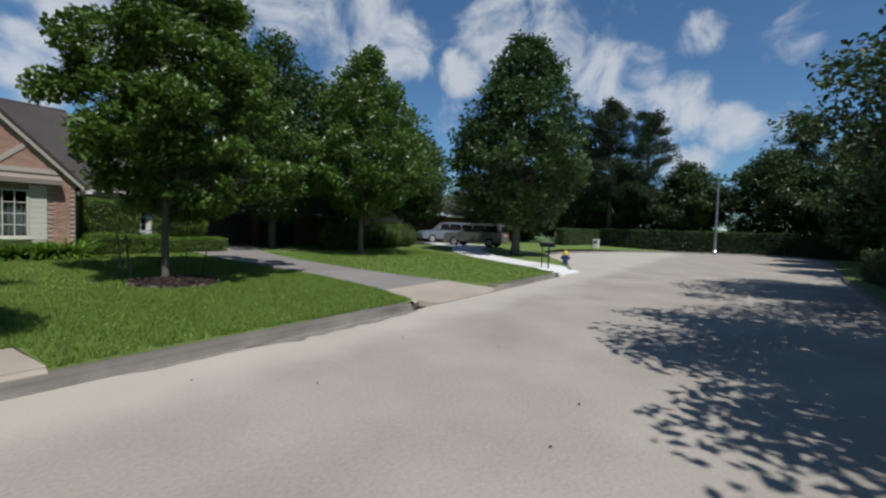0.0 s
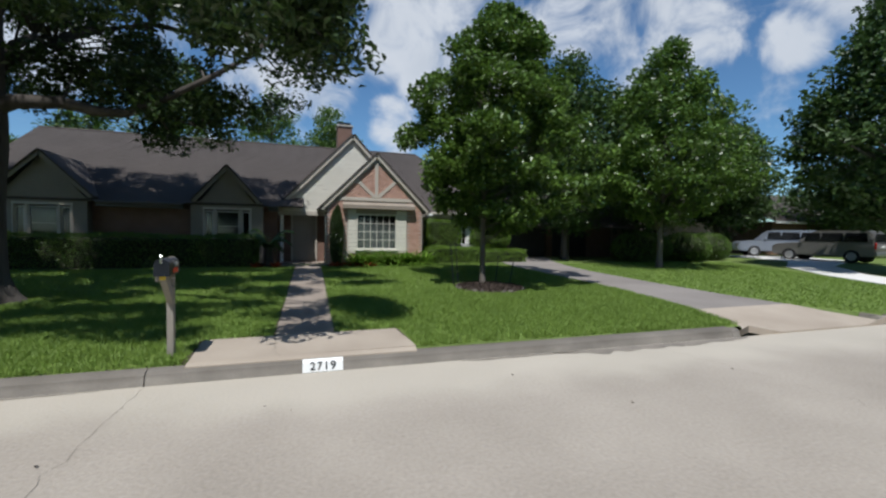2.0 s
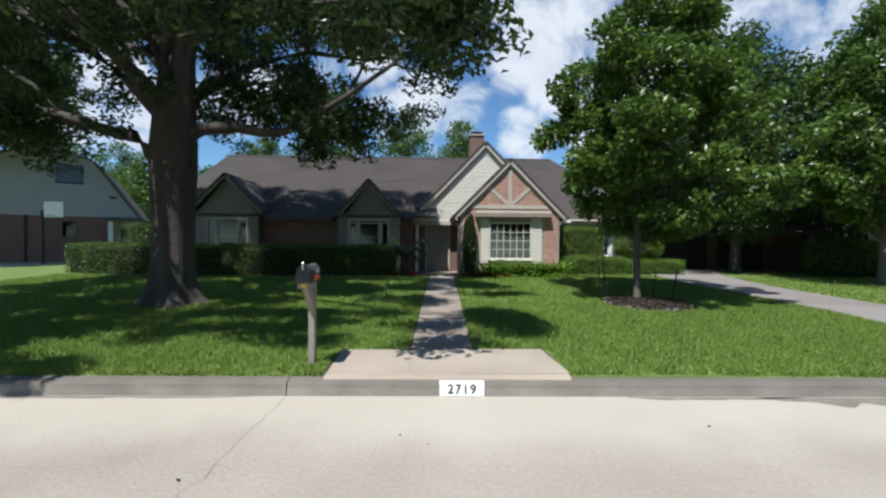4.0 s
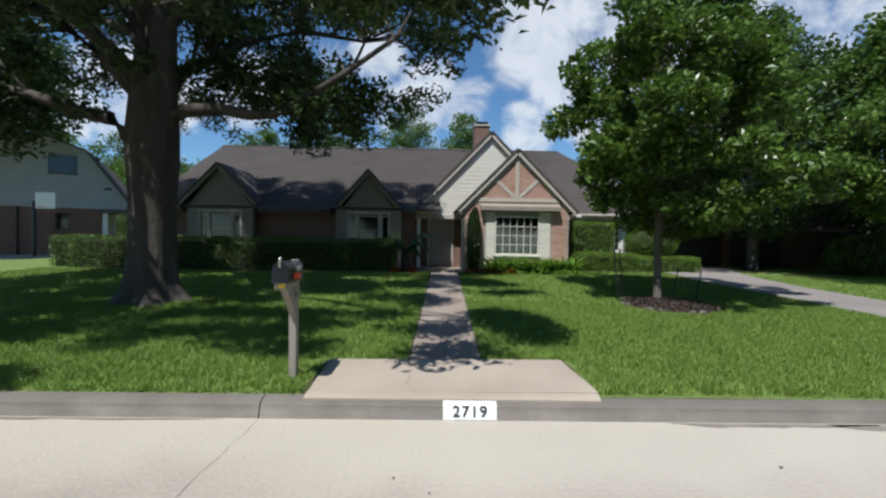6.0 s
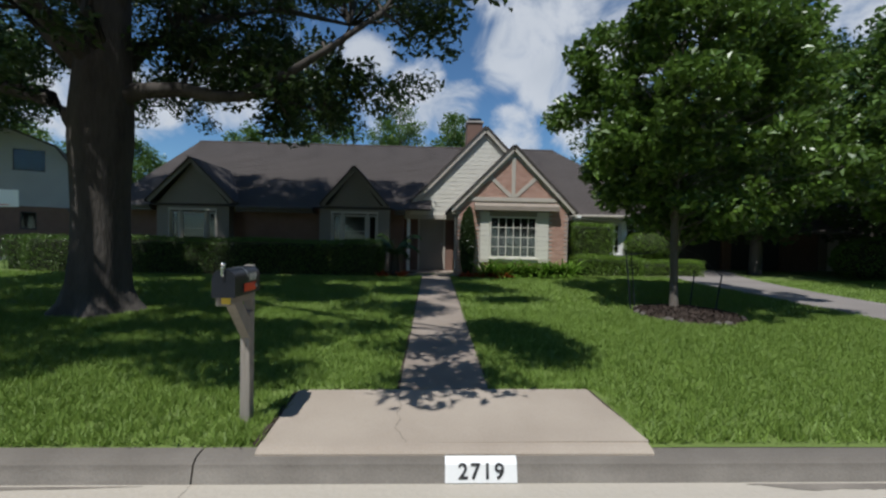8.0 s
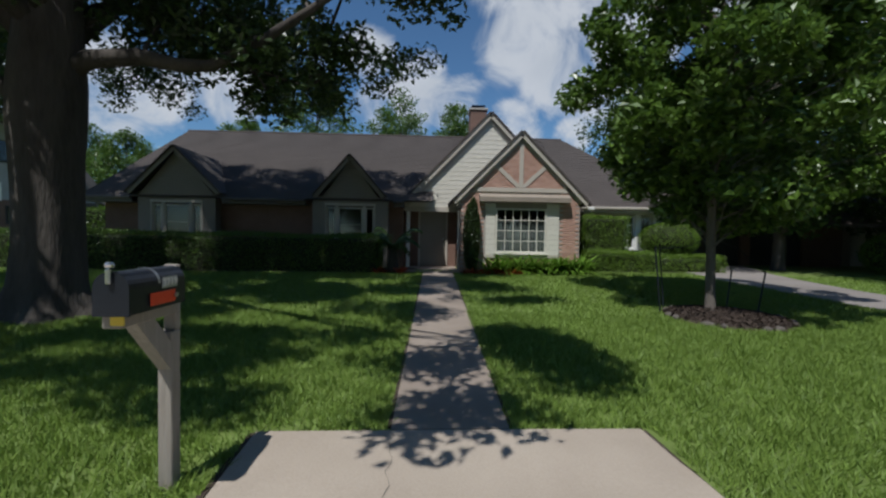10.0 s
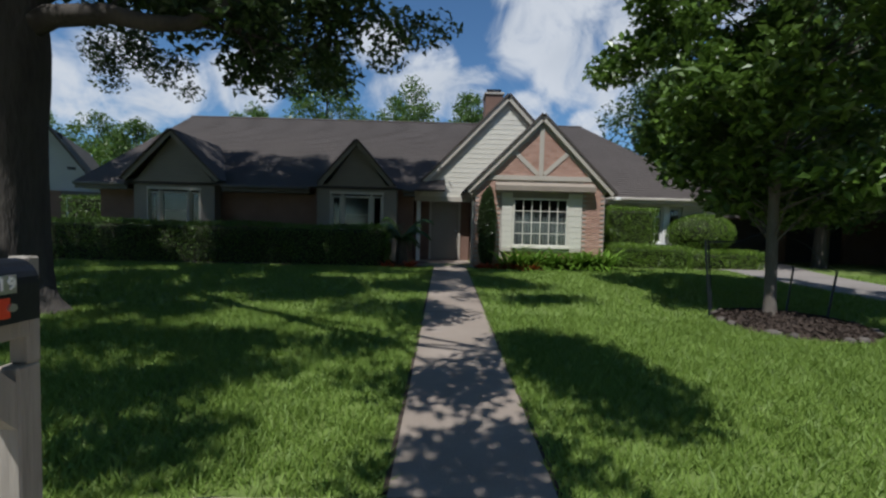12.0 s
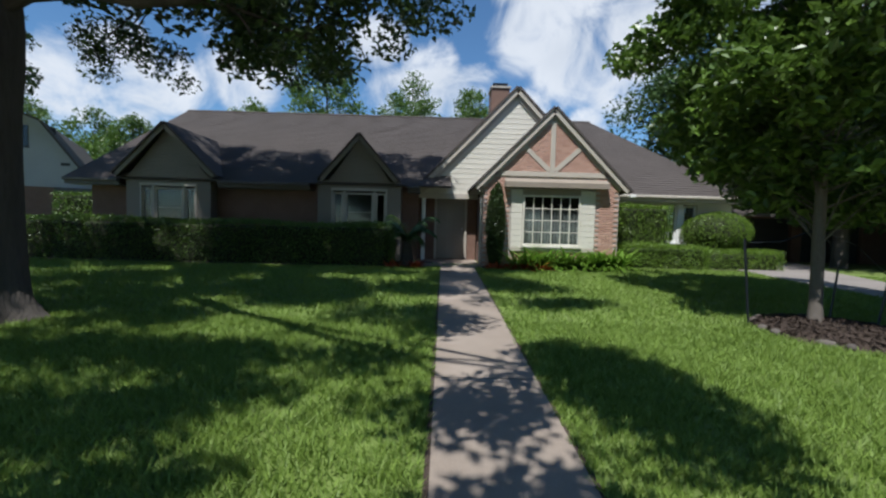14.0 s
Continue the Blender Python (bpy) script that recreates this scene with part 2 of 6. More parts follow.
M_SILT = mat("gutter_silt", (0.11, 0.096, 0.08), (0.30, 0.265, 0.22), 0.95, 2.2, 40, 0.3, blotch=0.6)
# dark copy of the trim paint, for eaves and beams in shade
M_TRIM_SHADE = mat("shade_brown_trim_paint", (0.06, 0.052, 0.046), (0.10, 0.088, 0.078), 0.5, 2, 40, 0.05)
# white siding greyed down to carry the shade on this wall
M_NBSIDE = mat("shade_grey_siding", (0.31, 0.31, 0.31), (0.40, 0.40, 0.40), 0.6, 1.2, 50, 0.06)


def stain_band(m, axis, lo, hi, colour, strength, rough_scale):
    """Lays an uneven stain over a material, between two heights of one object axis, broken up by noise."""
    t = m.node_tree
    p = t.nodes["Principled BSDF"]
    old = p.inputs["Base Color"].links[0].from_socket
    tc, sep, n = t.nodes.new("ShaderNodeTexCoord"), t.nodes.new("ShaderNodeSeparateXYZ"), t.nodes.new("ShaderNodeTexNoise")
    n.inputs["Scale"].default_value, n.inputs["Detail"].default_value = rough_scale, 6.0
    t.links.new(tc.outputs["Object"], n.inputs["Vector"])
    t.links.new(tc.outputs["Object"], sep.inputs[0])
    shift = t.nodes.new("ShaderNodeMath")
    shift.operation = "MULTIPLY_ADD"
    t.links.new(n.outputs["Fac"], shift.inputs[0])
    shift.inputs[1].default_value = (hi - lo) * 1.6
    t.links.new(sep.outputs[axis], shift.inputs[2])
    mr = t.nodes.new("ShaderNodeMapRange")
    mr.interpolation_type = "SMOOTHSTEP"
    mr.inputs["From Min"].default_value, mr.inputs["From Max"].default_value, mr.inputs["To Max"].default_value = lo + (hi - lo) * 0.8, hi + (hi - lo) * 0.8, strength
    t.links.new(shift.outputs[0], mr.inputs["Value"])
    mx_ = t.nodes.new("ShaderNodeMix")
    mx_.data_type = "RGBA"
    t.links.new(mr.outputs[0], mx_.inputs["Factor"])
    t.links.new(old, mx_.inputs["A"])
    mx_.inputs["B"].default_value = (*colour, 1)
    t.links.new(mx_.outputs["Result"], p.inputs["Base Color"])


stain_band(M_ROAD, "Y", -1.5, -0.5, (0.50, 0.455, 0.375), 0.6, 0.7)     # pale silt washed along the gutter
stain_band(M_KERB, "Z", 0.05, 0.14, (0.085, 0.072, 0.058), 0.5, 1.3)    # uneven darkening towards the kerb's shoulder


# ---- mesh helpers ----
def part(name, bm, material, parent=None, label="", smooth=False):
    """Links a bmesh as one mesh object, under a thing or a part if one is given."""
    me = bpy.data.meshes.new(name)
    bm.to_mesh(me)
    bm.free()
    me.materials.append(material)
    if smooth:
        me.shade_smooth()
    ob = new(name, me)
    if parent is not None:
        ob.parent = parent
    if label:
        ob["label"] = label
    return ob


def raw(name, verts, faces, material, parent=None, label="", smooth=False):
    me = bpy.data.meshes.new(name)
    me.from_pydata(verts, [], faces)
    me.materials.append(material)
    if smooth:
        me.shade_smooth()
    ob = new(name, me)
    if parent is not None:
        ob.parent = parent
    if label:
        ob["label"] = label
    return ob


def thing(name, label, category, group="", kind="", at=(0, 0, 0)):
    ob = tagged(new(name), label, category, group, kind)
    ob.location = at
    ob.empty_display_size = 0.2
    return ob


def box(lo, hi, bevel=0.0, bm=None):
    bm = bm or bmesh.new()
    lo, hi = Vector(lo), Vector(hi)
    made = bmesh.ops.create_cube(bm, size=1.0, matrix=Matrix.Translation((lo + hi) / 2) @ Matrix.Diagonal((*(hi - lo), 1)))
    if bevel:
        edges = list({e for v in made["verts"] for e in v.link_edges})
        bmesh.ops.bevel(bm, geom=edges, offset=bevel, segments=1, affect="EDGES", profile=0.5)
    return bm


def prism(outline, y0, y1, bm=None):
    """A solid from an outline in x and z, between two y."""
    bm = bm or bmesh.new()
    front = [bm.verts.new((x, y0, z)) for x, z in outline]
    back = [bm.verts.new((x, y1, z)) for x, z in outline]
    bm.faces.new(front)
    bm.faces.new(back[::-1])
    n = len(outline)
    for i in range(n):
        bm.faces.new((front[i], back[i], back[(i + 1) % n], front[(i + 1) % n]))
    bmesh.ops.recalc_face_normals(bm, faces=bm.faces)
    return bm


def beam(a, b, wide, thick, y0, bm=None):
    """A straight board in a wall plane from a to b (x, z), its face at y0."""
    a, b = Vector(a), Vector(b)
    d = (b - a).normalized()
    n = Vector((-d.y, d.x)) * wide / 2
    return prism([tuple(a - n), tuple(b - n), tuple(b + n), tuple(a + n)], y0, y0 + thick, bm)


def tube(points, radii, sides=8, bm=None):
    """A tapered tube along points."""
    bm = bm or bmesh.new()
    pts = [Vector(p) for p in points]
    rings = []
    for i, p in enumerate(pts):
        d = (pts[min(i + 1, len(pts) - 1)] - pts[max(i - 1, 0)]).normalized()
        u = d.orthogonal().normalized() if abs(d.z) < 0.9 else Vector((1, 0, 0)) - d * d.x
        u.normalize()
        w = d.cross(u)
        rings.append([bm.verts.new(p + (u * math.cos(k * math.tau / sides) + w * math.sin(k * math.tau / sides)) * radii[i]) for k in range(sides)])
    for r, s in zip(rings, rings[1:]):
        for k in range(sides):
            bm.faces.new((r[k], r[(k + 1) % sides], s[(k + 1) % sides], s[k]))
    bm.faces.new(rings[0][::-1])
    bm.faces.new(rings[-1])
    return bm


def lathe(profile, at=(0, 0, 0), sides=16, bm=None):
    bm = bm or bmesh.new()
    rings = [[bm.verts.new((at[0] + r * math.cos(k * math.tau / sides), at[1] + r * math.sin(k * math.tau / sides), at[2] + z)) for k in range(sides)] for r, z in profile]
    for r, s in zip(rings, rings[1:]):
        for k in range(sides):
            bm.faces.new((r[k], r[(k + 1) % sides], s[(k + 1) % sides], s[k]))
    bm.faces.new(rings[0][::-1])
    bm.faces.new(rings[-1])
    return bm


rng = np.random.default_rng(7)


def leaves(name, centres, size, material, parent=None, kind="", wide=0.55, flat=0.5, label=""):
    """Small folded leaves, one at each centre, turned at random but mostly lying flat-ish."""
    n = len(centres)
    s = size * rng.uniform(0.65, 1.25, n)[:, None]
    nor = rng.normal(size=(n, 3))
    nor[:, 2] = np.abs(nor[:, 2]) + flat
    nor /= np.linalg.norm(nor, axis=1)[:, None]
    d = np.cross(nor, rng.normal(size=(n, 3)))
    d /= np.linalg.norm(d, axis=1)[:, None] + 1e-9
    w = np.cross(nor, d)
    v = np.empty((n, 4, 3))
    v[:, 0], v[:, 2] = centres - d * s * 0.5, centres + d * s * 0.5 - nor * s * 0.12
    v[:, 1], v[:, 3] = centres + w * s * wide * 0.5 + nor * s * 0.1, centres - w * s * wide * 0.5 + nor * s * 0.1
    i = np.arange(n)[:, None] * 4
    f = np.concatenate([i + [0, 1, 2], i + [0, 2, 3]])
    ob = raw(name, v.reshape(-1, 3), f.tolist(), material, parent, label)
    return tagged(ob, kind=kind) if kind else ob


def lawn_z(x, y):
    """Height of the lawn: it climbs gently from the kerb to the houses."""
    z = 0.165 + 0.0265 * max(min(y, 13.0), 0.0) * max(0.15, min(1.0, (x + 21.0) / 5.0)) + 0.012 * math.sin(x * 0.7 + y * 0.3)
    for xa, xb, deep_y in ((7.38, 11.42, 1.5), (16.4, 19.3, 1.3)):   # the lawn is cut down where drives meet the street
        if xa < x < xb and y < deep_y:
            z *= max(0.0, min(1.0, y / deep_y))
    return z


def drape(name, outline_rows, lift, material, parent=None, label=""):
    """A sheet laid on the lawn: rows of (x0, x1, y), lifted, with a skirt."""
    v, f = [], []
    cols = 6
    for x0, x1, y in outline_rows:
        for k in range(cols):
            x = x0 + (x1 - x0) * k / (cols - 1)
            v.append((x, y, lawn_z(x, y) + lift))
    for r in range(len(outline_rows) - 1):
        for k in range(cols - 1):
            a = r * cols + k
            f.append((a, a + 1, a + cols + 1, a + cols))
    n = len(v)
    v += [(x, y, z - 0.12) for x, y, z in v]
    rim = [k for k in range(cols)] + [r * cols + cols - 1 for r in range(1, len(outline_rows))] + [(len(outline_rows) - 1) * cols + k for k in range(cols - 2, -1, -1)] + [r * cols for r in range(len(outline_rows) - 2, 0, -1)]
    for a, b in zip(rim, rim[1:] + rim[:1]):
        f.append((a, a + n, b + n, b))
    return raw(name, v, f, material, parent, label)


# ---- the ground, street, kerbs ----
bm = bmesh.new()
bmesh.ops.create_circle(bm, cap_ends=True, segments=64, radius=900)
ob = part("ground", bm, M_FAR)
ob.location.z = -0.08
tagged(ob, "rough dark green ground reaching the horizon", "ground", kind="structure")

NEAR_EDGE = [(-70, 0.0), (7.3, 0.0), (11.4, 0.05), (16.5, 0.15), (19.5, 0.5), (22.5, 1.8), (26, 4.0), (31, 6.2), (36, 6.6), (41, 5.4), (47, 3.0), (52, 0.0)]
FAR_EDGE = [(57, -11.0), (50, -11.8), (43, -11.6), (34, -10.5), (24.7, -9.4), (14.2, -8.7), (-70, -8.5)]
bm = bmesh.new()
bm.faces.new([bm.verts.new((x, y, 0)) for x, y in NEAR_EDGE + [(55, -4), (57, -9)] + FAR_EDGE])
bmesh.ops.triangulate(bm, faces=bm.faces)
tagged(part("road", bm, M_ROAD), "pale sunlit concrete residential street with worn stains", "road", kind="structure")


def kerb(name, pts, height, label, wide=0.17):
    """A rounded kerb swept along pts (x, y), road on its right-hand side, with a gutter face that leans back."""
    prof = [(-0.015, -0.05), (0.0, 0.0), (0.03, height * 0.75), (0.06, height * 0.93), (0.10, height * 1.0), (0.14, height * 1.03), (wide, height * 1.04), (wide, -0.05)]
    v, f = [], []
    for i, p in enumerate(pts):
        a, b = Vector(pts[max(i - 1, 0)]), Vector(pts[min(i + 1, len(pts) - 1)])
        d = (b - a).normalized()
        n = Vector((-d.y, d.x))
        for o, z in prof:
            v.append((p[0] + n.x * o, p[1] + n.y * o, z))
    k = len(prof)
    for i in range(len(pts) - 1):
        for j in range(k - 1):
            a = i * k + j
            f.append((a, a + k, a + k + 1, a + 1))
    f += [tuple(range(k)), tuple(range((len(pts) - 1) * k, len(pts) * k))[::-1]]
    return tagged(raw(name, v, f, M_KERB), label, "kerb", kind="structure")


def stretch_of(a, b, step=1.0):
    n = max(2, int((Vector(b) - Vector(a)).length / step))
    return [tuple(Vector(a).lerp(Vector(b), i / n)) for i in range(n + 1)]


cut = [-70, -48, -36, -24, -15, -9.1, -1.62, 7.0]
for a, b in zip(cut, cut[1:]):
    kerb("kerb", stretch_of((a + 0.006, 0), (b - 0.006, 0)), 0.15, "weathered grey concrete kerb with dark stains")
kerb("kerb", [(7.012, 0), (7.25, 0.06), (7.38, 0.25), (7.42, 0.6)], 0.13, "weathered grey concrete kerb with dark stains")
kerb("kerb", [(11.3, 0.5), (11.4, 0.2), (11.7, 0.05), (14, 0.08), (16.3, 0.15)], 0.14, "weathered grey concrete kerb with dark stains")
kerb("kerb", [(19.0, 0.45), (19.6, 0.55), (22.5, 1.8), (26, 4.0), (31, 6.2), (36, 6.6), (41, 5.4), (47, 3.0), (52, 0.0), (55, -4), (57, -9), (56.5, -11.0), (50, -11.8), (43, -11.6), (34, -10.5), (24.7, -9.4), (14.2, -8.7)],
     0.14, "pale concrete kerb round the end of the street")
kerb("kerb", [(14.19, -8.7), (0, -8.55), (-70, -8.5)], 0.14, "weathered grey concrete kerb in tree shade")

# lawns: one sheet either side, stepped up behind the kerbs
def lawn(name, xs, ys, edge, label, sign=1):
    v, f = [], []
    for x in xs:
        y0 = edge(x)
        for k, s in enumerate(ys):
            y = y0 + sign * s
            v.append((x, y, (lawn_z(x, y) if sign > 0 else 0.15 + 0.02 * min(s, 12)) - (0.02 if k == 0 else 0)))
    n = len(ys)
    for i in range(len(xs) - 1):
        for j in range(n - 1):
            a = i * n + j
            f.append((a, a + n, a + n + 1, a + 1) if sign > 0 else (a, a + 1, a + n + 1, a + n))
    return tagged(raw(name, v, f, M_SOIL, smooth=True), label, "lawn", kind="structure")


def near_edge(x):
    for (xa, ya), (xb, yb) in zip(NEAR_EDGE, NEAR_EDGE[1:]):
        if xa <= x <= xb:
            return ya + (yb - ya) * (x - xa) / (xb - xa) + 0.16
    return 0.16


lawn("lawn_front", np.concatenate([np.arange(-70, -12, 4), np.arange(-12, 7, 0.5), np.arange(7, 20, 0.125), np.arange(20, 24, 0.5), np.arange(24, 52.1, 1.0)]).tolist(), [0, 0.15, 0.3, 0.5, 0.8, 1.1, 1.5, 2.5, 4, 6, 8, 10, 12, 16, 24, 50], near_edge, "mown green lawn, dappled with tree shade")


def far_edge(x):
    pts = FAR_EDGE[::-1]
    for (xa, ya), (xb, yb) in zip(pts, pts[1:]):
        if xa <= x <= xb:
            return ya + (yb - ya) * (x - xa) / (xb - xa) - 0.16
    return -8.7


lawn("lawn_across", np.arange(-70, 50.1, 2.0).tolist(), [0, 1, 3, 6, 12, 30, 60], far_edge, "shaded lawn across the street", sign=-1)

# walk, apron slab and drives
slab_rows = [(-1.25, 1.44, 0.175), (-1.26, 1.42, 0.5), (-1.27, 1.385, 0.8), (-1.275, 1.365, 1.14)]
tagged(drape("apron_slab", slab_rows, 0.018, M_SLAB), "tan concrete slab between kerb and front walk", "pavement", kind="structure")
nose = [(0.176, 0.187), (0.13, 0.182), (0.09, 0.170), (0.076, 0.158), (0.076, 0.12), (0.176, 0.12)]
bm = bmesh.new()
ends = [[bm.verts.new((x, y, z)) for y, z in nose] for x in (-1.25, 1.43)]
bm.faces.new(ends[0][::-1])
bm.faces.new(ends[1])
for k in range(len(nose)):
    bm.faces.new((ends[0][k], ends[0][(k + 1) % 6], ends[1][(k + 1) % 6], ends[1][k]))
bmesh.ops.recalc_face_normals(bm, faces=bm.faces)
tagged(part("apron_nose", bm, M_SLAB), "rounded tan concrete lip of the slab over the kerb", "pavement", kind="structure")
for a, b in ((1.155, 3.1), (3.115, 5.1), (5.115, 7.1), (7.115, 9.0), (9.015, 10.75)):
    rows = [(-0.385 + 0.012 * y, 0.425 + 0.03 * y * 0.6, y) for y in np.linspace(a, b, 4)]
    tagged(drape("front_walk", rows, 0.02, M_WALK), "narrow brown concrete front walk, speckled with shade", "pavement", kind="structure")
drive_rows = [(7.42, 11.25, 0.06), (7.5, 11.0, 0.6), (7.75, 10.5, 1.4), (7.95, 10.2, 2.6), (8.05, 10.1, 4), (8.05, 10.1, 6), (8.0, 10.2, 8), (8.0, 10.6, 10), (8.2, 11.0, 11.5), (8.6, 11.6, 13), (9.0, 12.8, 15.2)]
tagged(drape("driveway", drive_rows[2:], 0.02, M_DRIVE), "long grey concrete driveway curving to the garage", "driveway", kind="structure")
apron_rows = [(7.36, 11.44, 0.0), (7.4, 11.3, 0.2), (7.45, 11.1, 0.5), (7.6, 10.8, 0.9), (7.76, 10.5, 1.39)]
tagged(drape("drive_apron", apron_rows, 0.03, M_SLAB), "tan concrete drive apron sloping to the street", "driveway", kind="structure")
pale_rows = [(16.4, 19.25, 0.12), (16.6, 19.25, 0.5), (17.0, 19.3, 1.0), (17.3, 19.5, 1.5), (17.8, 20.0, 3.0), (19.0, 21.5, 5.5), (21.5, 24.8, 8.5), (25.5, 31, 11), (27, 32, 16)]
tagged(drape("drive_across_lawn", pale_rows, 0.03, M_PALE), "bright new concrete drive of the next house", "driveway", kind="structure")
for xa, xb, y0, y1 in ((1.385, 1.425, 0.2, 1.13), (-1.31, -1.272, 0.2, 1.13)):
    rows = [(xa + (0.05 * (0.6 - y) if xa > 0 else 0), xb + (0.05 * (0.6 - y) if xa > 0 else 0), y) for y in np.linspace(y0, y1, 5)]
    tagged(drape("edge_gap", rows, 0.012, M_MULCH), "dark soil gap along the slab edge", "soil", kind="structure")
for side in (0, 1):
    rows = [((0.425 + 0.018 * y - 0.005) if side else (-0.385 + 0.012 * y - 0.03), (0.425 + 0.018 * y + 0.03) if side else (-0.385 + 0.012 * y + 0.005), y) for y in np.linspace(1.2, 10.3, 12)]
    tagged(drape("edge_gap", rows, 0.012, M_MULCH), "dark soil gap along the walk edge", "soil", kind="structure")

# ---- trees ----
def crown_points(clumps, per, spread):
    """Leaf places, scattered in flattened clumps."""
    c = np.repeat(np.asarray(clumps), per, axis=0)
    d = rng.normal(size=c.shape)
    d *= (rng.uniform(0, 1, len(c)) ** 0.45 / np.linalg.norm(d, axis=1))[:, None]
    return c + d * np.asarray([spread, spread, spread * 0.7]) * 1.75


def egg(n, base, top, radius, centre, low=0.35, bias=0.62, wobble=0.3, seed=1):
    """Clump places inside an egg-shaped crown: widest at `low` of its height, mostly near its skin, with bays in it."""
    g = np.random.default_rng(seed)
    out = []
    while len(out) < n:
        h, a, r = g.uniform(0, 1), g.uniform(0, math.tau), g.uniform(0, 1) ** 0.5
        prof = (h / low) ** 0.45 if h < low else max(1e-3, (1 - h) / (1 - low)) ** 0.62
        lump = 1 + wobble * math.sin(3 * a + 9 * h + seed) * math.cos(5 * h * math.pi + 2 * a)
        if r < bias * g.uniform(0.5, 1.0):
            continue
        if g.uniform() > prof + 0.12:
            continue
        out.append((centre[0] + math.cos(a) * r * radius * prof * lump, centre[1] + math.sin(a) * r * radius * prof * lump, base + h * (top - base)))
    return np.array(out)


def tree(name, label, at, trunk_r, base, top, radius, n_clumps, per, spread, leaf, leaf_mat, bark, seed, lean=(0, 0), low=0.35, twigs=True, group="", bias=0.62, limbs=9):
    """A broad-leaved tree: tapered trunk, limbs that reach for the clumps, and a leafy crown with gaps."""
    t = thing(name, label, "tree", group)
    z0 = at[2] - 0.06
    g = np.random.default_rng(seed)
    clumps = egg(n_clumps, base, top, radius, (at[0] + lean[0], at[1] + lean[1]), low, bias, seed=seed)
    ax = lambda h: Vector((at[0] + lean[0] * 0.5 * h * h + 0.04 * math.sin(5 * h + seed), at[1] + lean[1] * 0.5 * h * h + 0.04 * math.cos(4 * h + seed), z0 + (top - z0) * h))
    hs = [0, 0.02, 0.06, 0.15, 0.3, 0.5, 0.7, 0.88]
    part("trunk", tube([ax(h) for h in hs], [trunk_r * 1.5, trunk_r * 1.2, trunk_r, trunk_r * 0.93, trunk_r * 0.8, trunk_r * 0.55, trunk_r * 0.33, trunk_r * 0.1], 12), bark, t, smooth=True)
    if twigs:
        for k in range(limbs):
            c = Vector(clumps[g.integers(len(clumps))])
            h = max(0.28, min(0.78, (c.z - z0) / (top - z0) - 0.18))
            s = ax(h)
            mid = s.lerp(c, 0.5) + Vector((0, 0, 0.06 * (c - s).length))
            r = trunk_r * (0.5 - 0.35 * h)
            part("limb", tube([s, s.lerp(mid, 0.5) + Vector((0, 0, 0.04)), mid, c], [r, r * 0.75, r * 0.55, r * 0.2], 6), bark, t, smooth=True)
        bm = bmesh.new()
        for c in clumps[:: max(1, len(clumps) // 90)]:
            c = Vector(c)
            h = max(0.15, min(0.85, (c.z - z0) / (top - z0) - 0.12))
            s = ax(h)
            tube([s, s.lerp(c, 0.55) + Vector((0, 0, 0.12)), c], [trunk_r * 0.16, trunk_r * 0.1, trunk_r * 0.04], 4, bm)
        part("branchwork", bm, bark, t)["kind"] = "stuff"
    leaves("crown", crown_points(clumps, per, spread), leaf, leaf_mat, t, "stuff")
    return t


def pine(at, height, seed, crown=0.42, spread_r=4.0):
    t = thing("pine_tree", "tall dark pine with a bare trunk and an open ragged crown", "tree", "pines at the end of the street")
    g = np.random.default_rng(seed)
    top = Vector((at[0] + g.normal() * 0.4, at[1] + g.normal() * 0.4, height))
    base = Vector(at)
    part("trunk", tube([base, base.lerp(top, 0.3), base.lerp(top, 0.7), top], [0.32, 0.26, 0.17, 0.05], 9), M_BARK, t, smooth=True)
    cl = []
    bm = bmesh.new()
    for k in range(56):
        h = crown + (1 - crown) * (k / 56)
        s = base.lerp(top, h)
        a, r = g.uniform(0, math.tau), spread_r * (1.05 - 0.75 * ((h - crown) / (1 - crown)) ** 1.5) * g.uniform(0.45, 1.0)
        e = s + Vector((math.cos(a) * r, math.sin(a) * r, g.uniform(0.1, 0.9)))
        tube([s, s.lerp(e, 0.5) - Vector((0, 0, 0.15)), e], [0.08, 0.05, 0.02], 5, bm)
        for q in (0.45, 0.7, 1.0):
            cl.append(s.lerp(e, q))
    part("limbs", bm, M_BARK, t)["kind"] = "stuff"
    leaves("crown", crown_points(np.array(cl), 80, 0.55), 0.4, M_PINE, t, "stuff", wide=0.3)


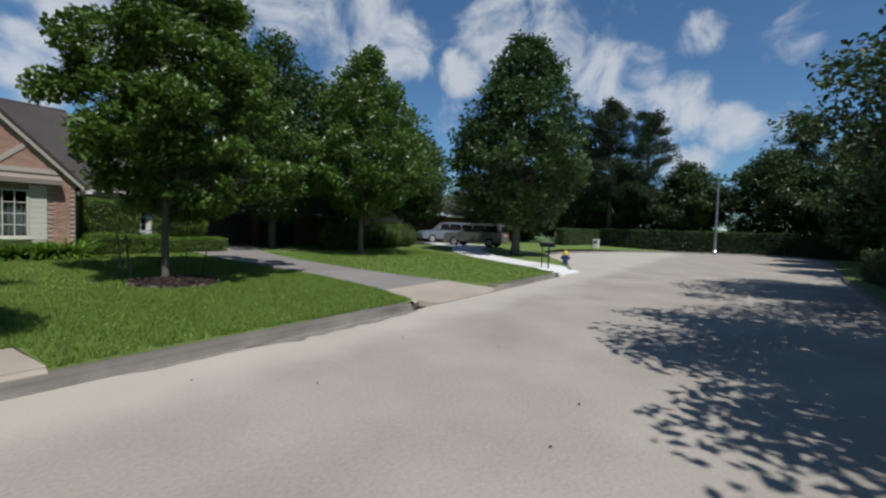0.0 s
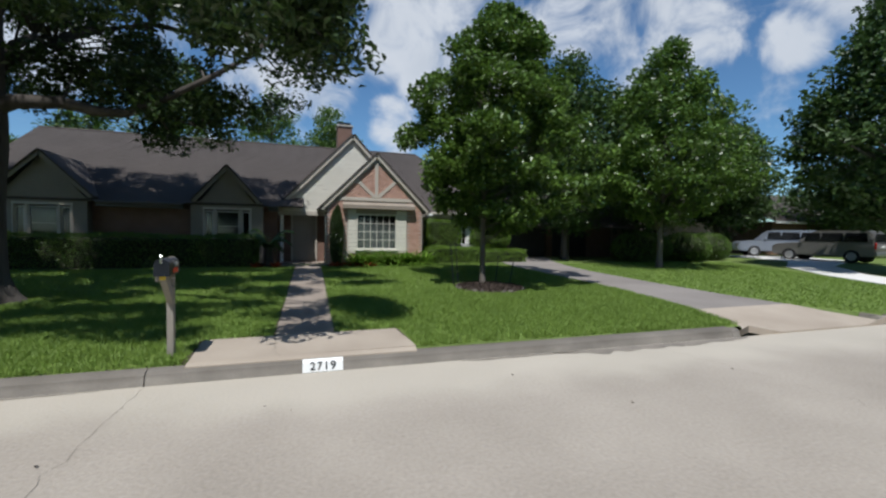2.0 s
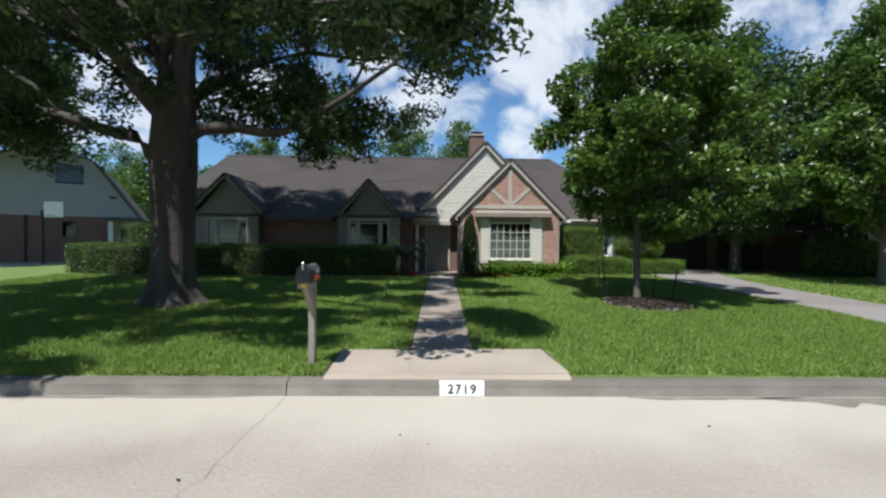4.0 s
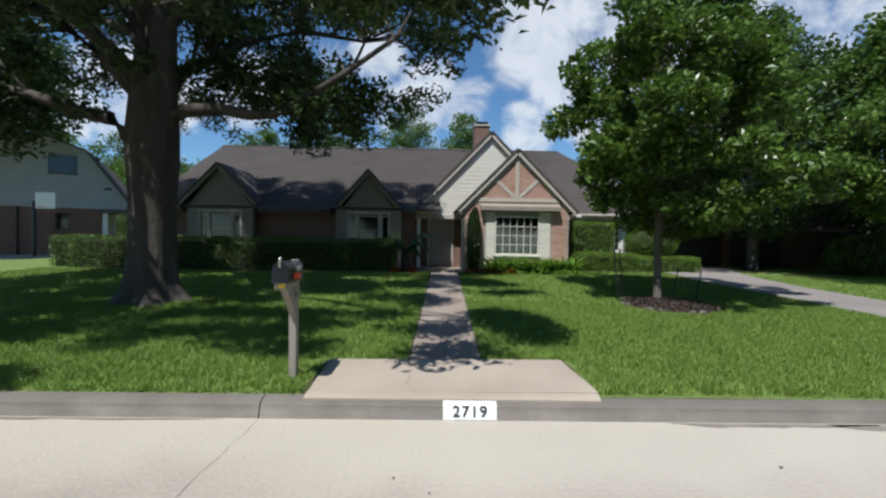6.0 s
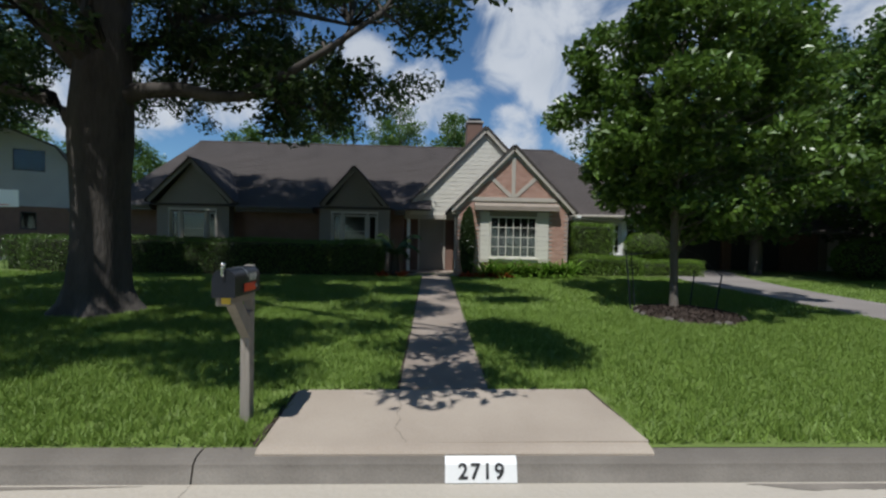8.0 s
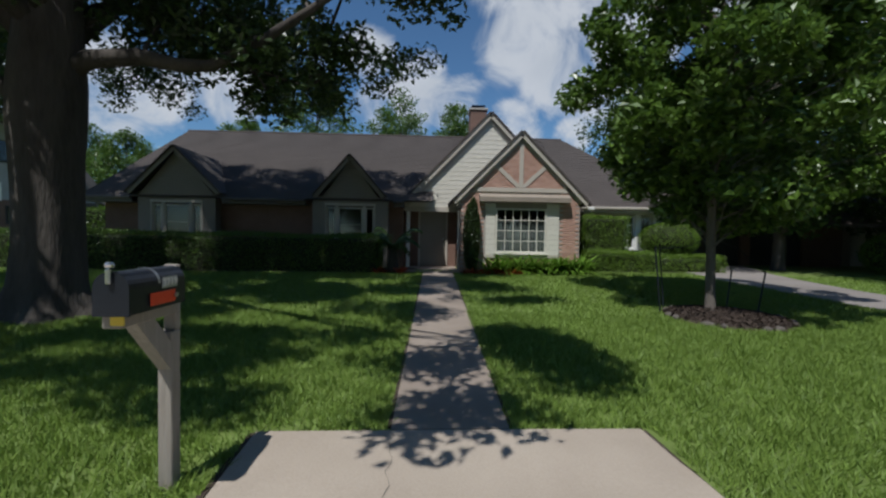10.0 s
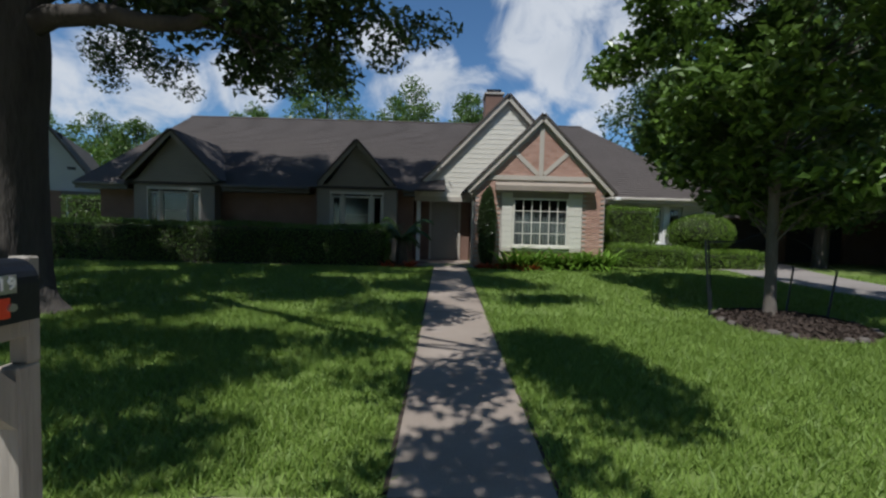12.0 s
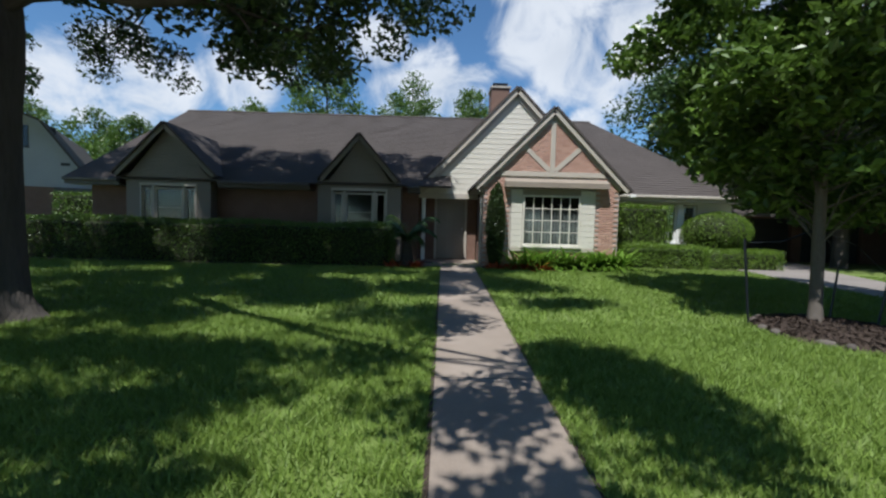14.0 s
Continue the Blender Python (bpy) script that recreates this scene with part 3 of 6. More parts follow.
def big_oak():
    t = thing("oak_tree", "large old oak with a thick furrowed trunk and spreading limbs", "tree")
    bx, by = -5.63, 4.62
    z0 = lawn_z(bx, by) - 0.05
    # the trunk: root flare with uneven buttresses, then a slight lean
    bm = bmesh.new()
    rings, sides = [], 28
    for z, r, dx in ((0, 0.66, 0), (0.08, 0.565, 0), (0.25, 0.465, 0), (0.55, 0.40, 0), (1.1, 0.365, 0.01), (1.8, 0.36, 0.02), (2.4, 0.37, 0.02), (2.9, 0.40, 0.02), (3.4, 0.40, 0.03), (4.1, 0.35, 0.06), (5.0, 0.30, 0.1), (6.4, 0.23, 0.2), (8.2, 0.15, 0.3), (10.0, 0.07, 0.2)):
        ring = []
        for k in range(sides):
            a = k * math.tau / sides
            f = 1 + (0.16 * max(0, 1 - z / 0.6)) * math.sin(5 * a + 0.6) + 0.035 * math.sin(9 * a + z) + 0.03 * math.sin(14 * a - 2 * z)
            ring.append(bm.verts.new((bx + dx + math.cos(a) * r * 1.1 * f, by + math.sin(a) * r * 1.1 * f, z0 + z)))
        rings.append(ring)
    for r, s in zip(rings, rings[1:]):
        for k in range(sides):
            bm.faces.new((r[k], r[(k + 1) % sides], s[(k + 1) % sides], s[k]))
    part("trunk", bm, M_BARK, t, smooth=True)
    limbs = [  # points on the way, first radius
        ([(-5.5, 4.62, 3.75), (-5.0, 4.62, 4.0), (-4.3, 4.62, 4.05), (-3.75, 4.6, 3.94), (-3.3, 4.6, 3.95), (-2.6, 4.6, 4.32), (-1.9, 4.55, 4.75), (-0.95, 4.5, 5.4)], 0.15),
        ([(-5.6, 4.62, 2.6), (-5.8, 4.61, 3.1), (-6.08, 4.6, 3.55), (-6.4, 4.58, 3.82), (-6.9, 4.55, 3.92), (-7.8, 4.5, 4.2), (-9.2, 4.4, 4.5), (-10.8, 4.2, 5.0)], 0.2),
        ([(-5.6, 4.6, 4.0), (-6.28, 4.5, 4.8), (-7.1, 4.3, 5.5), (-8.27, 4.0, 6.1), (-9.4, 3.6, 6.5), (-10.6, 3.2, 6.9)], 0.17),
        ([(-5.55, 4.6, 4.7), (-5.9, 4.55, 5.7), (-6.75, 4.4, 6.7), (-7.6, 4.2, 7.8)], 0.15),
        ([(-5.5, 4.6, 4.9), (-5.1, 4.5, 5.85), (-4.2, 4.3, 6.7), (-3.0, 4.0, 7.5)], 0.15),
        ([(-5.5, 4.4, 4.6), (-5.1, 3.6, 5.4), (-4.3, 2.6, 5.9), (-3.3, 1.7, 6.1), (-2.0, 0.9, 6.0)], 0.16),
        ([(-5.6, 4.4, 4.4), (-6.1, 3.4, 5.2), (-6.6, 2.2, 5.8), (-7.0, 0.9, 6.0), (-7.3, -0.6, 5.8)], 0.15),
        ([(-5.4, 4.9, 4.7), (-4.6, 6.0, 5.9), (-3.6, 7.2, 6.8), (-2.2, 8.4, 7.1)], 0.14),
        ([(-5.6, 5.0, 4.4), (-5.9, 6.4, 5.6), (-6.4, 8.2, 6.5), (-6.8, 10.0, 6.8)], 0.14),
        ([(-5.7, 4.9, 5.0), (-7.2, 6.2, 6.3), (-9.2, 7.6, 7.2), (-10.8, 8.8, 7.4)], 0.14),
        ([(-7.8, 4.5, 4.2), (-8.2, 4.3, 4.75), (-8.9, 4.0, 5.2), (-9.6, 3.7, 5.3)], 0.06),
        ([(-3.6, 4.6, 3.94), (-3.0, 5.1, 4.15), (-2.2, 5.6, 4.0)], 0.05),
        ([(-4.3, 2.6, 5.9), (-3.2, 2.2, 5.4), (-1.9, 1.8, 5.1), (-0.6, 1.2, 4.9)], 0.07)]
    for pts, r in limbs:
        n = len(pts)
        part("limb", tube(pts, [r * (1 - 0.72 * i / (n - 1)) for i in range(n)], 9), M_BARK, t, smooth=True)
    g = np.random.default_rng(11)
    cl = []
    fall = -Vector((sun_dir.x, sun_dir.y)) / sun_dir.z   # where a leaf's shade drifts to, per metre of height

    def open_sky(x, y, z):
        """Bays cut in the crown to place the sun patches on slab, lawn and walk."""
        gx, gy = x + fall.x * (z - 0.3), y + fall.y * (z - 0.3)
        if gx > -4.2 and gy < (1.0 if abs(gx - 0.2) < 0.6 else 1.5) or gy < -0.1 or gx > 2.7 and gy < 11 or gx > 1.6 and gy < 6.2:
            return True
        if gy < 11.5 and noise.noise(Vector((gx * 0.8, gy * 1.5, 3.7))) > 0.2:
            return True
        if abs(gx) < 0.75 and gy < 10.5 and noise.noise(Vector((gx * 2.2, gy * 2.2, 8.1))) > 0.0:
            return True
        if any(((gx - a) / 0.42) ** 2 + ((gy - b) / 0.3) ** 2 < 1 for a, b in ((0.05, 2.0), (-0.1, 3.4), (0.2, 4.6), (0.0, 6.0), (0.15, 7.6))):
            return True
        if gx > 0.2 and 3.9 < gy < 6.0:
            return True
        return any(((gx - a) / ra) ** 2 + ((gy - b) / rb) ** 2 < 1 for a, b, ra, rb in ((-2.0, 4.5, 1.5, 0.75), (-1.1, 1.8, 0.75, 0.3), (-2.6, 5.6, 1.4, 0.4), (-5.0, 1.2, 0.8, 0.6), (-1.8, 8.6, 1.3, 0.5), (-5.2, 7.4, 1.0, 0.3), (-4.2, 2.9, 0.5, 0.25)))

    while len(cl) < 1200:
        a, r, h = g.uniform(0, math.tau), math.sqrt(g.uniform(0, 1)), g.uniform(0, 1)
        x, y = -6.0 + 7.0 * r * math.cos(a), 4.0 + 7.8 * r * math.sin(a)
        roof = 12.4 - 5.4 * r ** 2.2
        floor_z = 5.0 - 0.9 * r + 0.55 * math.sin(1.1 * x + 0.5) * math.cos(0.9 * y) + 0.5 * (r < 0.35) + 0.75 * min(1, max(0, (y - 4.6) / 1.2))
        z = floor_z + (roof - floor_z) * h
        if math.sin(1.7 * x + 0.4 * z) + math.sin(1.5 * y + 1.0 + 0.5 * z) + math.sin(1.9 * z + x) < (0.9 if z < 1.6 + 0.5 * (y + 4.2) else -1.3) or open_sky(x, y, z):
            continue
        cl.append((x, y, z))
    for x, y, z, s, k in ((-2.3, 5.4, 4.15, 0.5, 26), (-1.6, 5.0, 4.6, 0.5, 20), (-3.2, 5.3, 4.55, 0.5, 16), (-4.6, 5.2, 4.9, 0.4, 12), (-8.6, 4.3, 3.9, 0.6, 26), (-10.2, 4.0, 4.0, 0.8, 26), (-0.4, 0.5, 4.3, 0.6, 26), (0.2, 0.3, 4.9, 0.5, 22), (-0.6, 4.6, 5.4, 0.7, 24), (-6.5, 1.2, 5.0, 1.2, 40), (-9.5, 2.0, 5.0, 1.2, 36)):
        for q in range(k):
            p = (x + g.normal() * s, y + g.normal() * s, z + g.normal() * s * 0.5)
            if not open_sky(*p):
                cl.append(p)
    for q in range(230):   # high back clumps, mostly above view, added to shade roof and bays
        p = (g.uniform(-13.5, -1.8), g.uniform(8.2, 11.4), g.uniform(8.3, 10.4))
        if not open_sky(*p):
            cl.append(p)
    cl = np.array(cl)
    bm = bmesh.new()
    spots = [Vector(p) for pts, r in limbs for p in pts[1:]]
    for c in cl[::5]:
        c = Vector(c)
        s = min(spots, key=lambda p: (p - c).length)
        tube([s, s.lerp(c, 0.5) + Vector((0, 0, 0.1)), c], [0.035, 0.022, 0.008], 4, bm)
    part("branchwork", bm, M_BARK, t)["kind"] = "stuff"
    leaves("crown", crown_points(cl, 115, 0.27), 0.145, M_OAK, t, "stuff", wide=0.5)
    return t


big_oak()
tree("young_maple", "young maple with a dense bright green crown in a mulch ring", (4.55, 5.14, lawn_z(4.55, 5.1)), 0.074, 1.85, 7.9, 2.9, 330, 125, 0.22, 0.165, M_LEAF, M_BARK2, 3, (0.75, 0.55), low=0.3, group="young street trees", limbs=12, bias=0.45)
tree("young_maple", "young maple with a tall green crown beside the driveway", (14.5, 9.0, lawn_z(14.5, 9)), 0.12, 2.3, 9.8, 3.1, 330, 70, 0.3, 0.2, M_LEAF, M_BARK2, 5, (0.2, 0), low=0.3, group="young street trees", bias=0.45)
tree("street_tree", "full dark green shade tree with a short trunk", (23.5, 5.3, lawn_z(20, 5)), 0.24, 2.1, 13.2, 4.1, 420, 70, 0.42, 0.28, M_LEAF2, M_BARK2, 8, (0.2, 0), low=0.3, bias=0.45)


def hedge(name, lo, hi, leaf, count, label, mat_leaf=M_HEDGE, round_off=0.12, group=""):
    """A clipped hedge: near-black core as inner shade, leaves all over its uneven skin."""
    t = thing(name, label, "hedge", group)
    lo, hi = np.array(lo, float), np.array(hi, float)
    part("core", box(lo + 0.09 * np.array([1, 1, 0]), hi - 0.09, 0.06), M_CORE_SHADE, t)
    s = hi - lo
    areas = np.array([s[0] * s[1], s[0] * s[2], s[0] * s[2], s[1] * s[2], s[1] * s[2]])
    face = rng.choice(5, count, p=areas / areas.sum())
    p = lo + rng.uniform(0, 1, (count, 3)) * s
    p[face == 0, 2] = hi[2]
    p[face == 1, 1] = lo[1]
    p[face == 2, 1] = hi[1]
    p[face == 3, 0] = lo[0]
    p[face == 4, 0] = hi[0]
    p += rng.normal(size=p.shape) * 0.035
    p[:, 1] += 0.05 * np.sin(p[:, 0] * 2.3) * (face == 1)
    p[:, 2] += 0.03 * np.sin(p[:, 0] * 1.7 + p[:, 1])
    p[:, 2] = np.maximum(p[:, 2], lo[2] + 0.02)
    leaves("foliage", p, leaf, mat_leaf, t, "stuff", flat=0.2)
    return t


def ball_bush(name, at, rx, rz, count, label, leaf=0.05, mat_leaf=M_HEDGE, stem=0.0, square=0.0):
    t = thing(name, label, "shrub")
    bm = bmesh.new()
    bmesh.ops.create_icosphere(bm, subdivisions=3, radius=1, matrix=Matrix.Translation(at) @ Matrix.Diagonal((rx * 0.9, rx * 0.9, rz * 0.9, 1)))
    # the dark core stands in for shade inside the bush
    part("core", bm, M_CORE_SHADE, t)
    if stem:
        part("stem", tube([(at[0], at[1], at[2] - rz - stem), (at[0] + 0.02, at[1], at[2] - rz * 0.5)], [0.05, 0.035], 7), M_BARK2, t)
    d = rng.normal(size=(count, 3))
    d /= np.linalg.norm(d, axis=1)[:, None]
    lump = 1 + 0.05 * np.sin(5 * d[:, :1] + 3 * d[:, 1:2]) + rng.normal(size=(count, 1)) * 0.035
    leaves("foliage", np.array(at) + d * lump * np.array([rx, rx, rz]), leaf, mat_leaf, t, "stuff", flat=0.2)
    return t

# ---- the brick house ----
GZ = 0.45           # ground at the front wall
house = thing("brick_house", "one-storey pink brick house with steep front gables and brown shingle roof", "house")
EAVE_Z, EAVE_Y, RIDGE_Y, RIDGE_Z = 2.62, 12.0, 18.0, 6.05


def wall_with_holes(x0, x1, z0, z1, y0, y1, holes, bm=None):
    """A wall in x and z with rectangular openings that go through it."""
    bm = bm or bmesh.new()
    xs = sorted({x0, x1, *[v for h in holes for v in h[:2]]})
    zs = sorted({z0, z1, *[v for h in holes for v in h[2:]]})
    for xa, xb in zip(xs, xs[1:]):
        for za, zb in zip(zs, zs[1:]):
            cx, cz = (xa + xb) / 2, (za + zb) / 2
            if not any(h[0] < cx < h[1] and h[2] < cz < h[3] for h in holes):
                box((xa, y0, za), (xb, y1, zb), 0, bm)
    bmesh.ops.remove_doubles(bm, verts=bm.verts, dist=1e-5)
    return bm


def window(parent, x0, x1, z0, z1, y, cols, rows, frame_mat=M_WHITE, blinds=True, bar=0.022, edge=0.05):
    """A window with frame, muntins, one pane each, and blinds or a curtain behind."""
    w = new("window")
    w.parent = parent
    bm = bmesh.new()
    for a in ((x0, x0 + edge, z0, z1), (x1 - edge, x1, z0, z1), (x0 + edge, x1 - edge, z0, z0 + edge), (x0 + edge, x1 - edge, z1 - edge, z1)):
        box((a[0], y - 0.03, a[2]), (a[1], y + 0.05, a[3]), 0.004, bm)
    part("window_frame", bm, frame_mat, w)
    bm = box((x0 - 0.04, y - 0.07, z0 - 0.05), (x1 + 0.04, y + 0.04, z0 - 0.002), 0.006)
    part("sill", bm, frame_mat, w)
    gx = [x0 + edge + (x1 - x0 - 2 * edge) * i / cols for i in range(cols + 1)]
    gz = [z0 + edge + (z1 - z0 - 2 * edge) * i / rows for i in range(rows + 1)]
    bm = bmesh.new()
    for x in gx[1:-1]:
        box((x - bar / 2, y - 0.012, gz[0]), (x + bar / 2, y + 0.02, gz[-1]), 0.002, bm)
    for z in gz[1:-1]:
        box((gx[0], y - 0.009, z - bar / 2), (gx[-1], y + 0.017, z + bar / 2), 0.002, bm)
    if cols * rows > 1:
        part("muntins", bm, frame_mat, w)
    else:
        bm.free()
    for xa, xb in zip(gx, gx[1:]):
        for za, zb in zip(gz, gz[1:]):
            p = part("pane", box((xa, y + 0.003, za), (xb, y + 0.007, zb)), M_GLASS, w)
            p.visible_shadow = False
    if blinds:
        n = int((x1 - x0) / 0.085)
        for i in range(n):
            x = x0 + (i + 0.5) * (x1 - x0) / n
            b = part("slat", box((-0.040, -0.002, z0), (0.040, 0.002, z0 + 0.7 * (z1 - z0))), M_BLIND, w)
            b.matrix_basis = pose(x, y + 0.14, 0, 0, 0, 28)
    return w


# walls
part("wall", wall_with_holes(-10.6, -0.95, GZ - 0.3, 2.7, 12.45, 12.65, []), M_BRICKD, house, "brown brick wall, darkened for the shade on it")
for k, wide, peak in ((-8.1, 1.0, 4.22), (-2.64, 0.78, 4.06)):
    bay = part("bay_wall", wall_with_holes(k - 1.2, k + 1.2, GZ - 0.3, 2.75, 12.05, 12.42, [(k - 0.80, k + 0.80, 1.25, 2.47)]), M_BAY_SHADE, house, "siding of a window bay, coloured dark for its shade")
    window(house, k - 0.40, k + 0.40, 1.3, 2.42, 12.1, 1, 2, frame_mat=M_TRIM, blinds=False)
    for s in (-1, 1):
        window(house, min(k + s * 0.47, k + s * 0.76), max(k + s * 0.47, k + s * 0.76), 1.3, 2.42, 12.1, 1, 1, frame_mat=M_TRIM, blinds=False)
    part("curtain", box((k - 0.37, 12.24, 1.3), (k + 0.37, 12.25, 2.42)), M_BAY_SHADE, house)
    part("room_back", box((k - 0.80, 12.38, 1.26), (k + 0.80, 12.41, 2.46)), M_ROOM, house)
    bm = bmesh.new()
    for x in (-0.435, 0.435):
        box((k + x - 0.035, 12.04, 1.25), (k + x + 0.035, 12.14, 2.47), 0.004, bm)
    for x in (-0.78, 0.78):
        box((k + x - 0.025, 12.03, 1.25), (k + x + 0.025, 12.12, 2.47), 0.004, bm)
    box((k - 0.81, 12.02, 2.47), (k + 0.81, 12.08, 2.55), 0.004, bm)
    part("mullions", bm, M_TRIM, house)
    # its small gable: siding boards, rakes, roof
    for i in range(13):
        za = 2.72 + i * 0.105
        half = 1.2 * wide * (peak - 0.08 - za - 0.05) / (peak - 0.08 - 2.72)
        if half > 0.06:
            part("board", prism([(k - half, za), (k + half, za), (k + half * 0.93, za + 0.1), (k - half * 0.93, za + 0.1)], 12.03, 12.1), M_BAY_SHADE, house)
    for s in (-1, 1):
        part("rake_board", beam((k + s * 1.38 * wide, 2.75), (k, peak - 0.07), 0.13, 0.05, 11.84), M_BAY_SHADE, house)
        n = Vector((s * 0.705, 0, 0.71))
        bm = bmesh.new()
        q = [Vector((k + s * 1.46 * wide, 11.8, 2.74)), Vector((k, 11.8, peak)), Vector((k, 14.9, peak)), Vector((k + s * 1.46 * wide, 12.25, 2.74))]
        lowv = [bm.verts.new(p) for p in q]
        up = [bm.verts.new(p + n * 0.05) for p in q]
        bm.faces.new(lowv)
        bm.faces.new(up[::-1])
        for i in range(4):
            bm.faces.new((lowv[i], up[i], up[(i + 1) % 4], lowv[(i + 1) % 4]))
        bmesh.ops.recalc_face_normals(bm, faces=bm.faces)
        part("roof", bm, M_ROOF, house)

part("wall", wall_with_holes(4.6, 9.0, GZ - 0.3, 2.7, 13.2, 13.4, [(6.75, 7.9, 1.15, 2.4)]), M_SIDE, house, "pale siding wall under the eave")
window(house, 6.8, 7.25, 1.2, 2.36, 13.25, 2, 4, blinds=False)
window(house, 7.45, 7.85, 1.2, 2.36, 13.25, 1, 1, blinds=False)
part("mullion", box((7.26, 13.18, 1.15), (7.44, 13.3, 2.4), 0.004), M_WHITE, house)
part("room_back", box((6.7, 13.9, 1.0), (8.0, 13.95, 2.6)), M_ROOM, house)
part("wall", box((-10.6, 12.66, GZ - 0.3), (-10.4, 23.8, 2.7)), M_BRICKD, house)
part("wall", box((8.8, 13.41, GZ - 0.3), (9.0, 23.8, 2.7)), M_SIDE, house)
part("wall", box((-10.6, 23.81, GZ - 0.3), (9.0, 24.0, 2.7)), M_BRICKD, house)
part("gable_wall", prism([(12.46 - 18, 2.71), (24 - 18, 2.71), (0, 5.98)], 0, 0.18), M_BRICKD, house).matrix_basis = pose(-10.4, 18, 0, 0, 0, 90)


def slope(name, quad, material=M_ROOF, thick=0.06, rows=0, parent=house):
    """A roof slope from eave-left, eave-right, ridge-right, ridge-left, laid with courses of shingles that step like scales."""
    a, b, c, d = [Vector(p) for p in quad]
    n = (b - a).cross(d - a).normalized()
    if n.z < 0:
        n = -n
    bm = bmesh.new()
    k = rows or 1
    step = 0.014 if rows else 0.0
    prev = None
    first = None
    for i in range(k):
        t0, t1 = i / k, (i + 1) / k
        p0, p1 = [bm.verts.new(q + n * thick) for q in (a.lerp(d, t0), b.lerp(c, t0))], [bm.verts.new(q + n * (thick - step)) for q in (b.lerp(c, t1), a.lerp(d, t1))]
        bm.faces.new((p0[0], p0[1], p1[0], p1[1]))
        if prev and step:
            bm.faces.new((prev[1], prev[0], p0[1], p0[0]))
        first = first or p0
        prev = p1
    lo_ = [bm.verts.new(q) for q in (a, b, c, d)]
    bm.faces.new(lo_[::-1])
    bm.faces.new((lo_[0], lo_[1], first[1], first[0]))
    bm.faces.new((lo_[2], lo_[3], prev[1], prev[0]))
    bm.faces.new((lo_[1], lo_[2], prev[0], first[1]))
    bm.faces.new((lo_[3], lo_[0], first[0], prev[1]))
    return part(name, bm, material, parent)


slope("roof", [(-11.0, EAVE_Y, EAVE_Z), (0.0, EAVE_Y, EAVE_Z), (0.0, RIDGE_Y, RIDGE_Z), (-11.0, RIDGE_Y, RIDGE_Z)], rows=48)
slope("roof", [(0.0, 13.0, EAVE_Z + 0.572), (5.0, 13.0, EAVE_Z + 0.572), (5.0, RIDGE_Y, RIDGE_Z), (0.0, RIDGE_Y, RIDGE_Z)], rows=40)
slope("roof", [(4.99, 12.85, EAVE_Z), (9.3, 12.85, EAVE_Z), (6.0, RIDGE_Y, RIDGE_Z), (4.99, RIDGE_Y, RIDGE_Z)], rows=40)
slope("roof", [(9.3, 12.85, EAVE_Z), (9.3, 24.0, EAVE_Z), (6.0, RIDGE_Y, RIDGE_Z), (6.0, RIDGE_Y - 0.01, RIDGE_Z)])
slope("roof", [(9.3, 24.2, EAVE_Z), (-11.0, 24.2, EAVE_Z), (-11.0, RIDGE_Y, RIDGE_Z), (6.0, RIDGE_Y, RIDGE_Z)])
part("ridge_cap", tube([(-11.0, RIDGE_Y, RIDGE_Z + 0.04), (6.0, RIDGE_Y, RIDGE_Z + 0.04)], [0.07, 0.07], 6), M_ROOF, house)
for xa, xb, y in ((-11.0, -9.45, EAVE_Y), (-6.65, -4.05, EAVE_Y), (-1.25, -0.9, EAVE_Y), (5.0, 9.3, 12.85)):
    # left eaves lie in shade, so their paint is darkened to show it
    paint = M_TRIM if xa > 0 else M_TRIM_SHADE
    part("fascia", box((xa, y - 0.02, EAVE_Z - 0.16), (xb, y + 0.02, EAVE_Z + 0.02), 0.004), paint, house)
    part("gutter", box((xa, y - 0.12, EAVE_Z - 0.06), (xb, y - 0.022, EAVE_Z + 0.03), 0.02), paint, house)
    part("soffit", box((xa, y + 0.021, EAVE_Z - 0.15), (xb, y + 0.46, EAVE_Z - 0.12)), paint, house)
part("rake_board", prism([(EAVE_Y - 18, EAVE_Z - 0.14), (EAVE_Y - 18, EAVE_Z + 0.05), (0, RIDGE_Z + 0.05), (0, RIDGE_Z - 0.14)], 0, 0.05), M_TRIM, house).matrix_basis = pose(-10.96, 18, 0, 0, 0, 90)
part("roof_vent", lathe([(0.12, 0), (0.12, 0.02), (0.05, 0.05), (0.05, 0.32), (0.06, 0.32)], (-8.9, 13.8, EAVE_Z + 0.57 * 1.8), 10), M_WHITE, house)

# the tall gable clad in lap siding, over the porch
GX, GP, GE, GY = 1.93, 5.63, 2.52, 12.6
def gable_half(z):
    return 2.95 * (GP - z) / (GP - GE)
zz = 2.52
i = 0
while zz < GP - 0.12:
    h0, h1 = gable_half(zz) - 0.06, gable_half(zz + 0.152) - 0.06
    part("board", prism([(GX - h0, zz), (GX + h0, zz), (GX + max(h1, 0.01), zz + 0.152), (GX - max(h1, 0.01), zz + 0.152)], GY + 0.018, GY + 0.06), M_SIDE, house).rotation_euler = (0, 0, 0)
    part("board_lip", box((GX - h0, GY + 0.011, zz), (GX + h0, GY + 0.02, zz + 0.016), 0.002), M_SIDE, house)
    zz += 0.152
